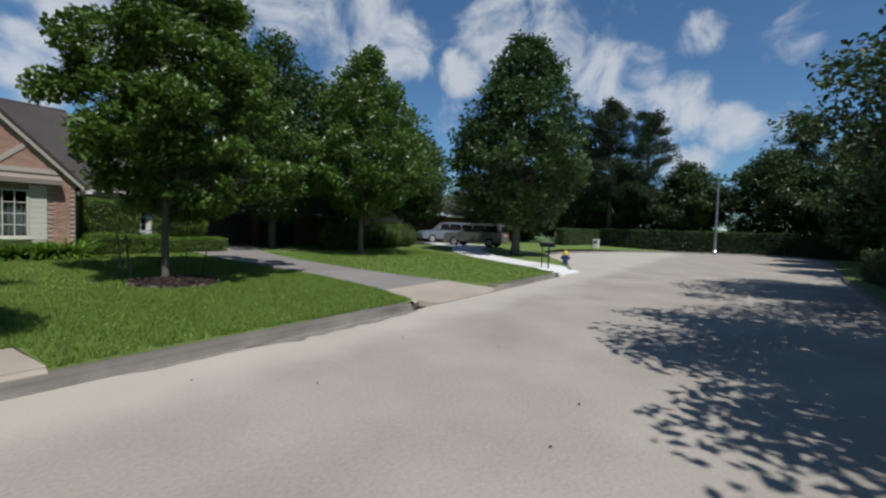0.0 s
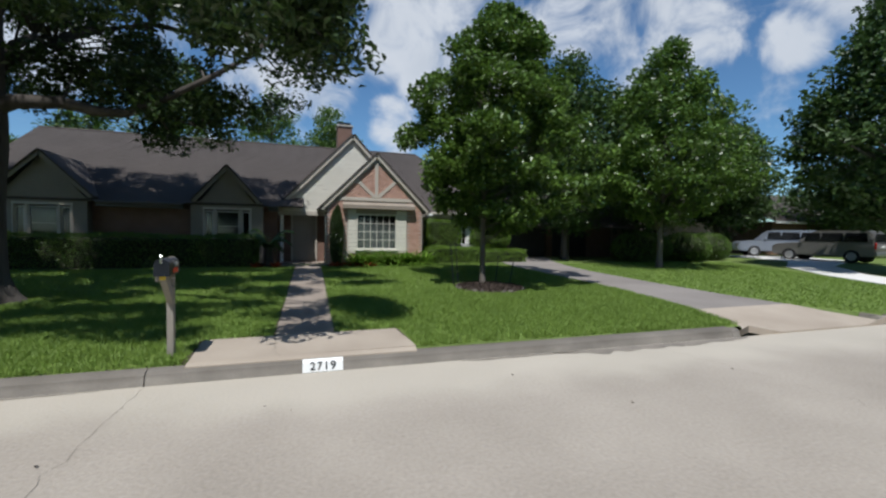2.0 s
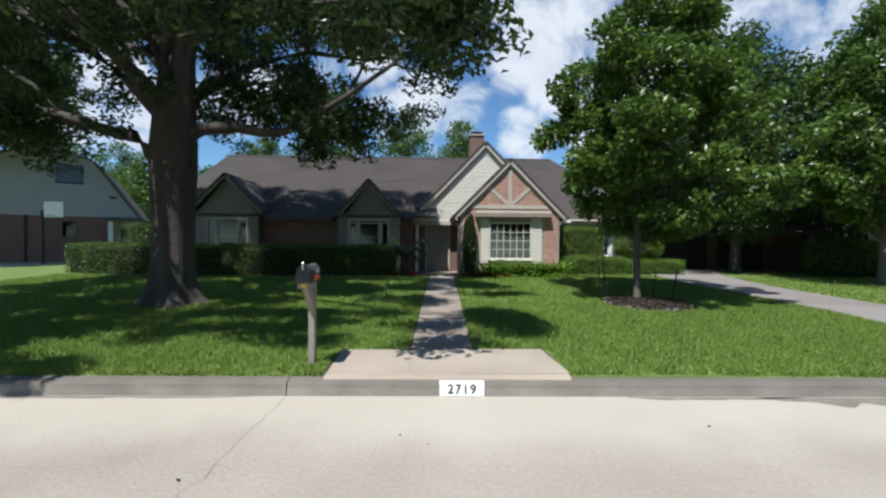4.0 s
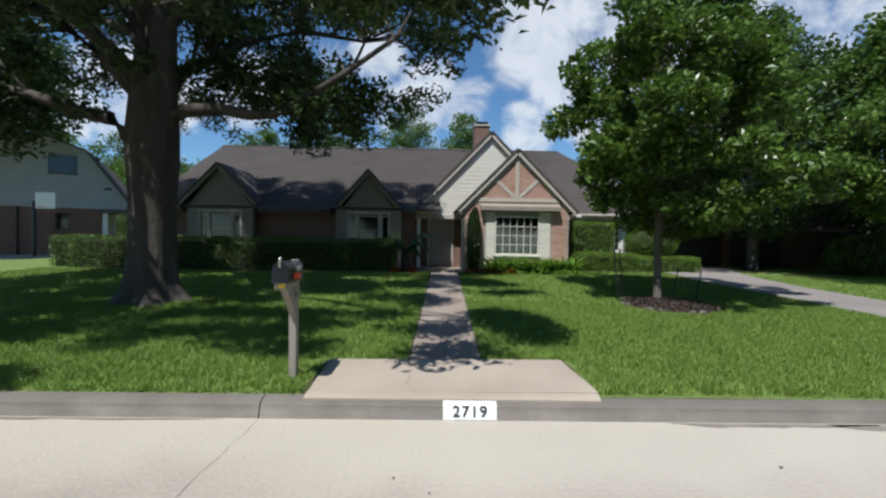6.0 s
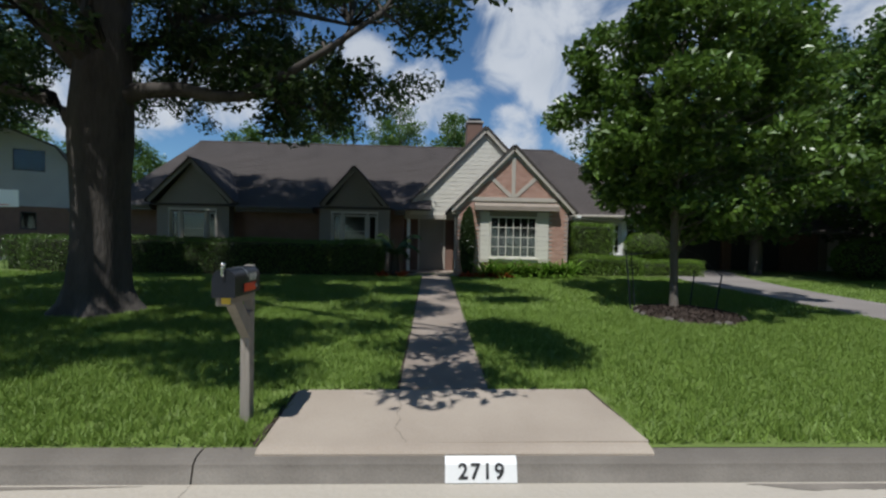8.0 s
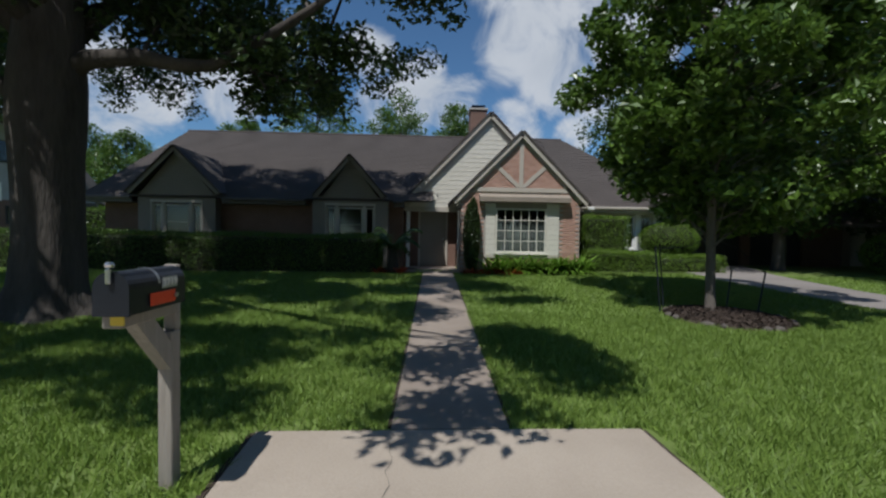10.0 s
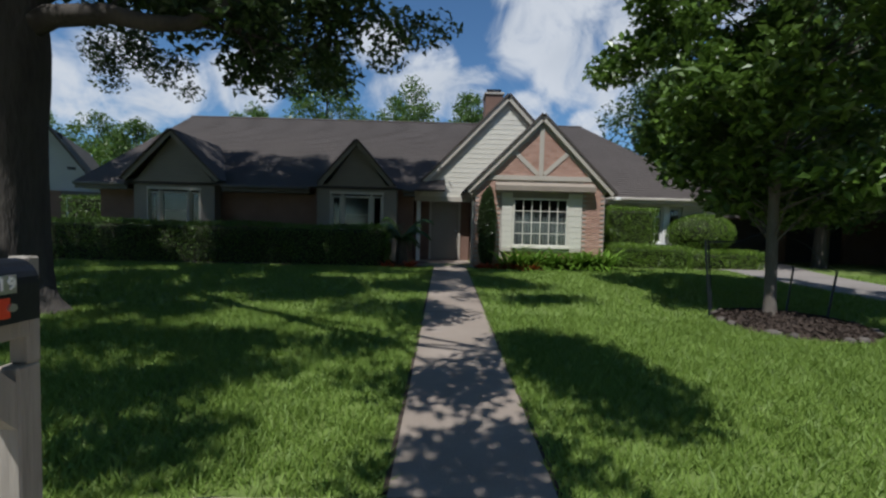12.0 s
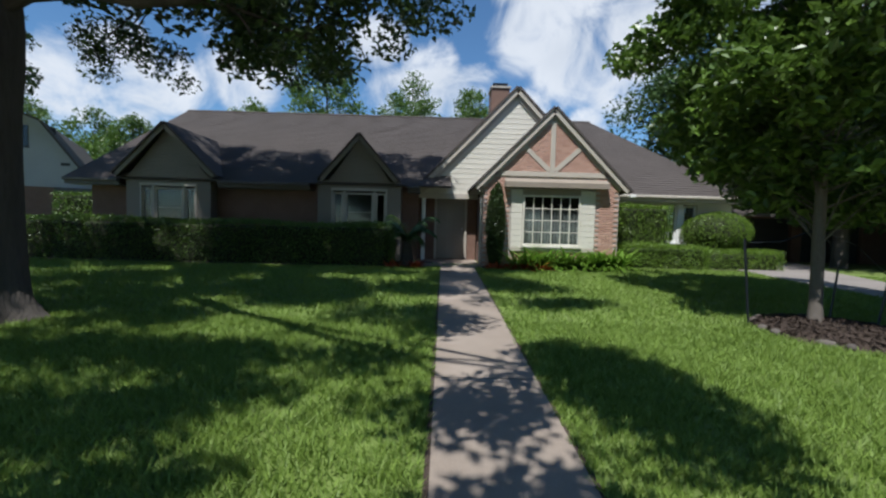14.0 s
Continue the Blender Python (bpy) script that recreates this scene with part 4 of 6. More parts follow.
for s in (-1, 1):
    part("rake_board", beam((GX + s * 3.06, 2.44), (GX, 5.63), 0.17, 0.05, GY - 0.11), M_TRIM, house)
    part("rake_trim", beam((GX + s * 2.86, 2.46), (GX, 5.44), 0.10, 0.03, GY - 0.03), M_TRIM, house)
    slope("roof", [(GX + s * 3.15, GY - 0.14, 2.42), (GX + s * 3.15, 13.0, 2.42), (GX, 17.4, 5.69), (GX, GY - 0.14, 5.69)] if s < 0 else [(GX + 3.15, 13.0, 2.42), (GX + 3.15, GY - 0.14, 2.42), (GX, GY - 0.14, 5.69), (GX, 17.4, 5.69)])
part("porch_beam", box((-0.95, GY - 0.02, 2.36), (0.84, GY + 0.14, 2.515), 0.005), M_TRIM, house)
part("porch_ceiling", box((-0.94, GY + 0.15, 2.452), (0.84, 13.3, 2.5)), M_TRIM, house)
part("porch_post", box((-0.86, GY, GZ), (-0.74, GY + 0.12, 2.358), 0.01), M_WHITE, house)
part("porch_floor", box((-0.95, 10.78, GZ - 0.25), (0.84, 13.3, GZ + 0.04), 0.01), M_WALK, house)
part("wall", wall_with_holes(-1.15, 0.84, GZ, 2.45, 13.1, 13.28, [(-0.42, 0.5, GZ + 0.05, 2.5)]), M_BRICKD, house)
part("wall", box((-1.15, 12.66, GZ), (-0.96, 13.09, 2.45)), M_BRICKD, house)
door = part("door", box((-0.4, 13.14, GZ + 0.06), (0.48, 13.19, 2.44), 0.006), M_DOOR, house, "taupe panelled front door")
for x in (-0.2, 0.28):
    for za, zb in ((0.62, 1.25), (1.4, 2.25)):
        part("door_panel", box((x - 0.15, 13.125, za), (x + 0.15, 13.139, zb), 0.006), M_DOOR, door)
part("door_handle", lathe([(0.03, 0), (0.032, 0.02), (0.015, 0.04), (0.015, 0.07)], (0.41, 13.1, 1.42), 10), M_STEEL, door)
bm = bmesh.new()
box((-0.47, 13.05, GZ + 0.05), (-0.4, 13.098, 2.5), 0.004, bm)
box((0.48, 13.05, GZ + 0.05), (0.55, 13.098, 2.5), 0.004, bm)
part("door_frame", bm, M_TRIM, house)

# the brick front gable
FX, FP, FY = 2.71, 4.66, 11.3
BX0, BX1 = 0.86, 4.58
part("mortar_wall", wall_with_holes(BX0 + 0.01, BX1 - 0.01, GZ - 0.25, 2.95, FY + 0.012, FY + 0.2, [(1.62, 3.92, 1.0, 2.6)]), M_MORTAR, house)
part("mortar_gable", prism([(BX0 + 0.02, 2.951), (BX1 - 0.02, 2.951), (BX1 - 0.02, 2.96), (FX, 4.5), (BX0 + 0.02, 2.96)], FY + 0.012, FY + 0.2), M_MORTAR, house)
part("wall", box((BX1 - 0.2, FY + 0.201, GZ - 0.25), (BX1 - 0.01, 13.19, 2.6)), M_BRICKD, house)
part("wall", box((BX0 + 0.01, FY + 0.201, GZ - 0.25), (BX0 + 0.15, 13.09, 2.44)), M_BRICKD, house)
# window box with lap siding cheeks
for xa, xb in ((1.63, 1.93), (3.53, 3.91)):
    for k in range(10):
        part("board", prism([(xa, 1.01 + k * 0.156), (xb, 1.01 + k * 0.156), (xb, 1.16 + k * 0.156), (xa, 1.16 + k * 0.156)], FY - 0.04 + 0.004 * (k % 2), FY + 0.05), M_SIDE, house)
window(house, 1.94, 3.52, 1.06, 2.43, FY - 0.03, 6, 4, frame_mat=M_SIDE)
# dark panel stands in for the hood's shadow over the window head
part("head_shade_panel", box((1.94, FY - 0.03, 2.432), (3.52, FY + 0.05, 2.6)), M_BEAM, house)
part("sill_panel", box((1.63, FY - 0.05, 0.9), (3.91, FY + 0.01, 1.0), 0.008), M_TRIM, house)
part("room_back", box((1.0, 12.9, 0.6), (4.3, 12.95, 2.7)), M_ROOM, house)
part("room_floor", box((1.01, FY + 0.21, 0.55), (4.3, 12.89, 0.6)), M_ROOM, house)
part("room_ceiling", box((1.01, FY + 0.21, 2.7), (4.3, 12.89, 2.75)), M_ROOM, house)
part("window_hood", prism([(FY - 0.24, 2.62), (FY + 0.01, 2.62), (FY + 0.01, 2.88), (FY - 0.24, 2.76)], -4.22, -1.42), M_BEAM, house, "taupe timber hood over the window").matrix_basis = pose(0, 0, 0, 0, 0, 90)
part("tie_beam", box((1.1, FY - 0.03, 2.93), (4.33, FY + 0.01, 3.06), 0.006), M_TRIM, house)
part("king_post", box((FX - 0.065, FY - 0.028, 3.062), (FX + 0.065, FY + 0.01, 4.42), 0.006), M_TRIM, house)
for s in (-1, 1):
    part("brace", beam((FX + s * 0.08, 3.10), (FX + s * 0.80, 3.76), 0.12, 0.036, FY - 0.026), M_TRIM, house)
    part("rake_board", beam((FX + s * 2.07, 2.58), (FX, 4.69), 0.15, 0.05, FY - 0.12), M_TRIM, house)
    part("rake_trim", beam((FX + s * 1.88, 2.61), (FX, 4.53), 0.09, 0.03, FY - 0.03), M_TRIM, house)
    slope("roof", [(FX - 2.16, FY - 0.15, 2.55), (FX - 2.16, 13.1, 2.55), (FX, 15.5, 4.76), (FX, FY - 0.15, 4.76)] if s < 0 else [(FX + 2.16, 13.1, 2.55), (FX + 2.16, FY - 0.15, 2.55), (FX, FY - 0.15, 4.76), (FX, 15.5, 4.76)])
part("downpipe", tube([(0.74, 11.16, 2.5), (0.8, 11.26, 2.3), (0.8, 11.26, GZ)], [0.035, 0.035, 0.035], 8), M_TRIM, house)
part("gutter_end", box((4.8, FY - 0.2, 2.42), (4.95, FY - 0.05, 2.5), 0.01), M_WHITE, house)
# chimney
ch = part("chimney", box((1.62, 16.6, 5.2), (2.32, 17.5, 6.98), 0.01), M_BRICKD, house, "brown brick chimney")
part("chimney_cap", box((1.57, 16.55, 6.981), (2.37, 17.55, 7.06), 0.01), M_MORTAR, ch)
part("flue_hood", box((1.68, 16.7, 7.15), (2.26, 17.4, 7.22), 0.01), M_BLACK, ch)
for x in (1.8, 2.15):
    part("flue_leg", box((x - 0.02, 17.0, 7.061), (x + 0.02, 17.1, 7.149)), M_BLACK, ch)

# planting at the house
hedge("clipped_hedge", (-12.3, 10.5, 0.43), (-1.55, 11.5, 1.5), 0.055, 34000, "long dark clipped hedge under the house windows")
hedge("clipped_hedge", (4.95, 11.5, 0.44), (7.3, 12.4, 1.12), 0.05, 12000, "low bright clipped hedge beside the brick gable", M_HEDGE_LIT)
hedge("clipped_hedge", (7.32, 11.75, 0.44), (9.6, 12.6, 1.0), 0.05, 8000, "low darker clipped hedge beside the drive", M_HEDGE_LIT)
hedge("box_topiary", (5.2, 12.45, 0.44), (6.7, 13.1, 2.3), 0.05, 11000, "tall square clipped shrub against the house", M_HEDGE_LIT)
ball_bush("ball_topiary", (8.3, 12.9, 1.55), 0.92, 0.62, 11000, "round clipped ball shrub over the low hedge", mat_leaf=M_HEDGE_LIT, stem=0.5)

# beds at the foot of the house
bed = [(-12.4, 10.35), (-1.4, 10.3), (-0.95, 10.55), (-0.5, 10.72), (-0.5, 11.9), (-12.4, 11.9)]
bed2 = [(0.86, 10.75), (2.0, 10.5), (4.4, 10.7), (5.0, 11.3), (9.8, 11.6), (9.8, 13.1), (4.6, 13.1), (4.6, 11.25), (0.86, 11.25)]
for outline in (bed, bed2):
    tagged(raw("flower_bed", [(x, y, lawn_z(x, y) + 0.018) for x, y in outline], [tuple(range(len(outline)))], M_MULCH), "dark mulched flower bed along the house", "flower bed", kind="structure")


def rosette(name, at, count, length, width, material, label, category, droop=0.5, upright=0.6, seed=1, group="", folds=4):
    """A clump of arching strap leaves from one crown."""
    g = np.random.default_rng(seed)
    t = thing(name, label, category, group)
    v, f = [], []
    for k in range(count):
        a = g.uniform(0, math.tau)
        l, up = length * g.uniform(0.7, 1.15), g.uniform(upright * 0.5, upright * 1.3)
        side = Vector((-math.sin(a), math.cos(a), 0))
        base = Vector(at) + Vector((g.normal() * 0.03, g.normal() * 0.03, 0))
        start = len(v)
        for i in range(folds + 1):
            s = i / folds
            p = base + Vector((math.cos(a), math.sin(a), 0)) * l * s * 0.85 + Vector((0, 0, l * (up * s - droop * s * s)))
            w = width * (0.35 + 1.3 * s - 1.6 * s * s + 0.05)
            v += [tuple(p - side * w), tuple(p + side * w)]
        for i in range(folds):
            q = start + i * 2
            f.append((q, q + 1, q + 3, q + 2))
    ob = raw("leaf_clump", v, f, material, t, smooth=True)
    ob["kind"] = "stuff"
    return t


g5 = np.random.default_rng(21)
for k in range(26):
    x = 1.75 + 2.9 * k / 25 + g5.normal() * 0.05
    y = 10.95 + g5.normal() * 0.12
    rosette("fern", (x, y, lawn_z(x, y)), 34, 0.92, 0.042, M_FERN, "bright lime green fern in the bed under the window", "fern", 0.55, 0.95, k, "ferns under the window")
for k in range(14):
    x, y = (2.05 + g5.uniform(-0.45, 0.55), 10.62 + g5.normal() * 0.08) if k < 8 else (g5.uniform(-1.9, -0.6), 10.45 + g5.normal() * 0.1)
    rosette("bromeliad", (x, y, lawn_z(x, y)), 20, 0.30, 0.035, M_RED, "red-leaved bedding plant at the edge of the bed", "flower", 0.5, 0.9, 60 + k, "red bedding plants")
for k in range(5):
    x = 0.95 + 0.14 * k
    rosette("bromeliad", (x, 10.72 + 0.03 * (k % 2), lawn_z(x, 10.7)), 18, 0.26, 0.035, M_RED, "red-leaved bedding plant at the edge of the bed", "flower", 0.5, 0.9, 90 + k, "red bedding plants")

# sago palm by the porch
sago = thing("sago_palm", "dark sago palm with arching fronds beside the porch", "palm")
px, py = -1.15, 10.85
pz = lawn_z(px, py)
part("trunk", lathe([(0.16, -0.02), (0.17, 0.15), (0.14, 0.4), (0.11, 0.68), (0.04, 0.76)], (px, py, pz), 10), M_BARK, sago)
for k in range(20):
    a = k * 2.4
    l = 0.85 * (0.8 + 0.2 * math.sin(k))
    v, f = [], []
    out, side = Vector((math.cos(a), math.sin(a), 0)), Vector((-math.sin(a), math.cos(a), 0))
    for i in range(15):
        s = i / 14
        p = Vector((px, py, pz + 0.72)) + out * l * s + Vector((0, 0, l * ((1.35 + 0.5 * math.sin(k * 1.7)) * s - 1.15 * s * s)))
        ll = 0.2 * math.sin(math.pi * (0.12 + 0.8 * s))
        for sg in (-1, 1):
            q = len(v)
            v += [tuple(p - out * 0.028), tuple(p + out * 0.028), tuple(p + side * sg * ll + out * 0.06 - Vector((0, 0, 0.14)))]
            f.append((q, q + 1, q + 2))
    raw("frond", v, f, M_LEAF2, sago)

# dark climber on the left brick pier
ball_bush("climbing_shrub", (1.2, 11.12, 1.55), 0.24, 1.1, 5200, "narrow dark upright shrub against the brick pier", 0.07, M_OAK)

# ---- young maple's mulch ring, edging stones and stakes ----
mx, my = 4.55, 5.14
bm = bmesh.new()
ring = []
for r, z in ((0.0, 0.12), (0.38, 0.10), (0.72, 0.06), (0.92, 0.0), (0.96, -0.03)):
    ring.append([bm.verts.new((mx + 0.12 + math.cos(a * math.tau / 40) * r * (1 + 0.05 * math.sin(3 * a)), my - 0.25 + math.sin(a * math.tau / 40) * r * 0.95, lawn_z(mx + math.cos(a * math.tau / 40) * r, my + math.sin(a * math.tau / 40) * r) + z)) for a in range(40)])
for a, b in zip(ring, ring[1:]):
    for k in range(40):
        bm.faces.new((a[k], a[(k + 1) % 40], b[(k + 1) % 40], b[k]))
bmesh.ops.remove_doubles(bm, verts=bm.verts, dist=0.001)
tagged(part("mulch_ring", bm, M_MULCH, smooth=True), "dark bark mulch heaped round the young maple", "mulch", kind="structure")
n = 1500
a, r = rng.uniform(0, math.tau, n), np.sqrt(rng.uniform(0, 1, n)) * 0.92
pts = np.stack([mx + 0.12 + np.cos(a) * r, my - 0.25 + np.sin(a) * r * 0.95, 0.165 + 0.0265 * (my + np.sin(a) * r) + 0.135 * (1 - r) + 0.03], 1)
tagged(leaves("mulch_chips", pts, 0.07, M_MULCH, flat=1.5, wide=0.4), "loose bark chips on the mulch ring", "mulch", kind="stuff")
for k in range(15):
    aa = k / 15 * math.tau + 0.1 * math.sin(k * 3)
    x, y = mx + 0.12 + 0.88 * math.cos(aa), my - 0.25 + 0.84 * math.sin(aa)
    bm = bmesh.new()
    bmesh.ops.create_icosphere(bm, subdivisions=2, radius=1)
    for vt in bm.verts:
        vt.co = Vector((vt.co.x * (0.075 + 0.03 * math.sin(k * 2.3)), vt.co.y * 0.06, vt.co.z * 0.05)) * (1 + 0.16 * noise.noise(vt.co * 2 + Vector((k, 0, 0))))
    ob = part("edging_stone", bm, M_STONE)
    ob.matrix_basis = pose(x, y, lawn_z(x, y) + 0.035, 0, 0, math.degrees(aa) + 90)
    tagged(ob, "rough grey-brown edging stone on the mulch ring", "stone", "stones round the mulch ring")
for dx, dy, tip in ((-0.75, 0.1, -0.12), (-0.5, 0.45, -0.1), (0.55, 0.35, 0.1), (0.75, -0.1, 0.14)):
    x, y = mx + dx, my + dy
    st = thing("tree_stake", "thin black steel stake beside the young maple", "stake", "stakes round the young maple")
    z = lawn_z(x, y)
    part("bar", tube([(x, y, z - 0.05), (x + tip, y + 0.02, z + (1.15 if dx < 0 else 0.75))], [0.016, 0.014], 6), M_BLACK, st)
    part("wire", tube([(x + tip, y + 0.02, z + (1.1 if dx < 0 else 0.72)), ((x + mx) / 2 + tip / 2, (y + my) / 2, z + 1.12), (mx, my, z + 1.3)], [0.006] * 3, 5), M_BLACK, st)

# ---- mailbox ----
box_ = thing("mailbox", "black arched mailbox on a weathered grey wooden post by the kerb", "mailbox")
X, Y, Z = -1.48, 0.13, 1.18
pz = lawn_z(-1.5, 0.6)
bm = box((-1.545, 0.53, pz - 0.1), (-1.47, 0.61, 1.02), 0.006)
part("post", bm, M_WOOD, box_)
part("post_top", box((-1.535, 0.565, 1.021), (-1.468, 0.61, 1.37), 0.006), M_WOOD, box_)
part("arm", box((-1.55, 0.16, Z - 0.065), (-1.465, 0.565, Z - 0.004), 0.004), M_WOOD, box_)
part("brace", prism([(0.53, 0.82), (0.53, 0.97), (0.40, Z - 0.066), (0.27, Z - 0.066)], 1.475, 1.54), M_WOOD, box_).matrix_basis = pose(0, 0, 0, 0, 0, 90)
W, H, L = 0.073, 0.115, 0.41
arch = [(-W, 0), (W, 0), (W, H)] + [(W * math.cos(k * math.pi / 12), H + W * math.sin(k * math.pi / 12)) for k in range(1, 12)] + [(-W, H)]
part("body", prism([(X + a, Z + b) for a, b in arch], Y, Y + L), M_BLACK, box_, smooth=False)
part("door", prism([(X + a * 1.05, Z - 0.003 + b * 1.03) for a, b in arch], Y - 0.014, Y - 0.001), M_BLACK, box_)
part("latch", box((X - 0.012, Y - 0.035, Z + H + W - 0.05), (X + 0.012, Y - 0.0145, Z + H + W + 0.015), 0.005), M_CHROME, box_)
part("knob", lathe([(0.008, 0), (0.018, 0.008), (0.02, 0.018), (0.012, 0.028)], (X, Y - 0.02, Z + H + W + 0.014), 10), M_CHROME, box_)
bm = bmesh.new()
ring = [(a * 1.03, b * 1.02 + 0.001) for a, b in arch[2:]]
for (a0, b0), (a1, b1) in zip(ring, ring[1:]):
    bm.faces.new([bm.verts.new(q) for q in ((X + a0, Y + 0.19, Z + b0), (X + a1, Y + 0.19, Z + b1), (X + a1, Y + 0.205, Z + b1), (X + a0, Y + 0.205, Z + b0))])
bmesh.ops.remove_doubles(bm, verts=bm.verts, dist=1e-5)
bmesh.ops.solidify(bm, geom=bm.faces[:], thickness=-0.002)
part("band", bm, M_STEEL, box_, "bright metal band over the box")
part("plate", box((X + W + 0.001, Y + 0.215, Z + 0.09), (X + W + 0.004, Y + 0.335, Z + 0.145), 0.001), M_STEEL, box_, "silver number plate")
fl = part("flag", box((X + W + 0.006, Y + 0.12, Z + 0.02), (X + W + 0.010, Y + 0.31, Z + 0.08), 0.002), M_FLAG, box_, "orange-red signal flag, lowered")
part("pivot", tube([(X + W, Y + 0.31, Z + 0.05), (X + W + 0.018, Y + 0.31, Z + 0.05)], [0.012, 0.012], 10), M_STEEL, fl)
part("reflector", box((X - 0.03, Y + 0.02, Z - 0.05), (X + 0.03, Y + 0.03, Z - 0.006), 0.003), M_YELLOW, box_, "small yellow reflector under the box")


def lettering(text, size, material, parent, m, name="digits"):
    """Raised characters as mesh, at the pose m."""
    cu = bpy.data.curves.new("type", "FONT")
    cu.body, cu.size, cu.align_x, cu.align_y, cu.extrude, cu.space_character, cu.offset = text, size, "CENTER", "CENTER", 0.0012, 1.18, size * 0.018
    tmp = bpy.data.objects.new("type", cu)
    scene.collection.objects.link(tmp)
    me = bpy.data.meshes.new_from_object(tmp.evaluated_get(bpy.context.evaluated_depsgraph_get()))
    bpy.data.objects.remove(tmp)
    me.materials.append(material)
    ob = new(name, me)
    ob.parent = parent
    ob.matrix_basis = m
    return ob


lettering("2719", 0.05, M_WHITE, box_, pose(X + W + 0.0055, Y + 0.275, Z + 0.1175, 90, 0, 90))

# painted house number on the kerb face
num = thing("kerb_number", "white painted block with black stencilled house number on the kerb", "house number")
v = [(0.0, -0.005, 0.006), (0.475, -0.005, 0.006), (0.475, 0.0255, 0.1125), (0.0, 0.0255, 0.1125), (0.475, 0.056, 0.1435), (0.0, 0.056, 0.1435), (0.475, 0.07, 0.1495), (0.0, 0.07, 0.1495)]
paint = raw("paint", v, [(0, 1, 2, 3), (3, 2, 4, 5), (5, 4, 6, 7)], M_WHITE, num)
tilt = math.degrees(math.atan2(0.1125, 0.0305))
lettering("2719", 0.135, M_INK, num, pose(0.2375, 0.0085, 0.071, tilt, 0, 0))

# ---- neighbour's house beyond the oak ----
nb = thing("gambrel_house", "white-sided two-storey house with brick ground floor in shade", "house")
NY, NZ = 25.0, 3.27
NB_EDGE = [(-20.45, NZ), (-23.2, 6.95), (-25.7, 7.85), (-28.2, 6.95), (-30.95, NZ)]   # eave, knee, ridge, knee, eave


def clad(x, z):
    """Whether a point lies under the gambrel outline."""
    top = float(np.interp(x, [p[0] for p in NB_EDGE[::-1]], [p[1] for p in NB_EDGE[::-1]]))
    return NZ <= z <= top


part("wall", wall_with_holes(-30.8, -22.36, 0.0, NZ - 0.002, NY, NY + 0.25, [(-24.95, -24.15, 1.9, 2.95)]), M_BRICKD, nb, "brown brick ground floor")
W0, W1_, Z0, Z1 = -25.3, -23.7, 5.45, 6.7     # upper window
bm = prism([(-30.95, NZ), (W0, NZ), (W0, 7.7), (-25.7, 7.85), (-28.2, 6.95)], NY - 0.04, NY + 0.2)
prism([(W1_, NZ), (-20.45, NZ), (-23.2, 6.95), (W1_, 7.13)], NY - 0.04, NY + 0.2, bm)
prism([(W0 + 0.001, NZ), (W1_ - 0.001, NZ), (W1_ - 0.001, Z0), (W0 + 0.001, Z0)], NY - 0.04, NY + 0.2, bm)
prism([(W0 + 0.001, Z1), (W1_ - 0.001, Z1), (W1_ - 0.001, 7.13), (W0 + 0.001, 7.7)], NY - 0.04, NY + 0.2, bm)
part("gable_siding", bm, M_NBSIDE, nb, "white siding gable")
zz = NZ
while zz < 7.6:   # laps of the siding, cut round the window
    xs = np.linspace(-30.95, -20.45, 211)
    run = [x for x in xs if clad(x, zz + 0.05)]
    spans = [(run[0], run[-1])] if not Z0 - 0.02 < zz < Z1 else [(run[0], W0 - 0.06), (W1_ + 0.06, run[-1])]
    for xa, xb in spans:
        if xb - xa > 0.2:
            part("board_lip", box((xa, NY - 0.058, zz), (xb, NY - 0.041, zz + 0.02)), M_NBSIDE, nb)
    zz += 0.2
window(nb, W0 + 0.01, W1_ - 0.01, Z0 + 0.01, Z1 - 0.01, NY, 2, 1, frame_mat=M_DARK, blinds=False)
window(nb, -24.94, -24.16, 1.92, 2.93, NY + 0.05, 1, 2, frame_mat=M_DARK, blinds=False)
part("room_back", box((-28, NY + 0.7, 0.4), (-22.6, NY + 0.75, 6.8)), M_ROOM, nb)
for (xa, za), (xb, zb) in zip(NB_EDGE, NB_EDGE[1:]):
    n = Vector((zb - za, 0, xa - xb)).normalized()
    n = n if n.z > 0 else -n
    bm = bmesh.new()
    q = [Vector((xa, NY - 0.25, za)), Vector((xb, NY - 0.25, zb)), Vector((xb, 36, zb)), Vector((xa, 36, za))]
    under, over = [bm.verts.new(p + n * 0.02) for p in q], [bm.verts.new(p + n * 0.14) for p in q]
    bm.faces.new(under)
    bm.faces.new(over[::-1])
    for i in range(4):
        bm.faces.new((under[i], over[i], over[(i + 1) % 4], under[(i + 1) % 4]))
    bmesh.ops.recalc_face_normals(bm, faces=bm.faces)
    part("roof", bm, M_ROOF, nb)
    part("rake_board", beam((xa, za - 0.06), (xb, zb - 0.06), 0.14, 0.04, NY - 0.22), M_NBSIDE, nb)
part("wall", box((-22.6, NY + 0.26, 0.0), (-22.37, 35.8, NZ)), M_BRICKD, nb)
part("wall", box((-30.8, NY + 0.26, 0.0), (-30.6, 35.8, NZ)), M_BRICKD, nb)
part("wall", box((-30.8, 35.81, 0.0), (-20.6, 36.0, NZ)), M_BRICKD, nb)
part("porch_back", wall_with_holes(-22.36, -20.6, 0.0, NZ - 0.2, NY + 2.0, NY + 2.2, [(-21.9, -21.2, 0.9, 2.6)]), M_SIDE, nb)
window(nb, -21.88, -21.22, 0.92, 2.58, NY + 2.05, 1, 2, blinds=False)
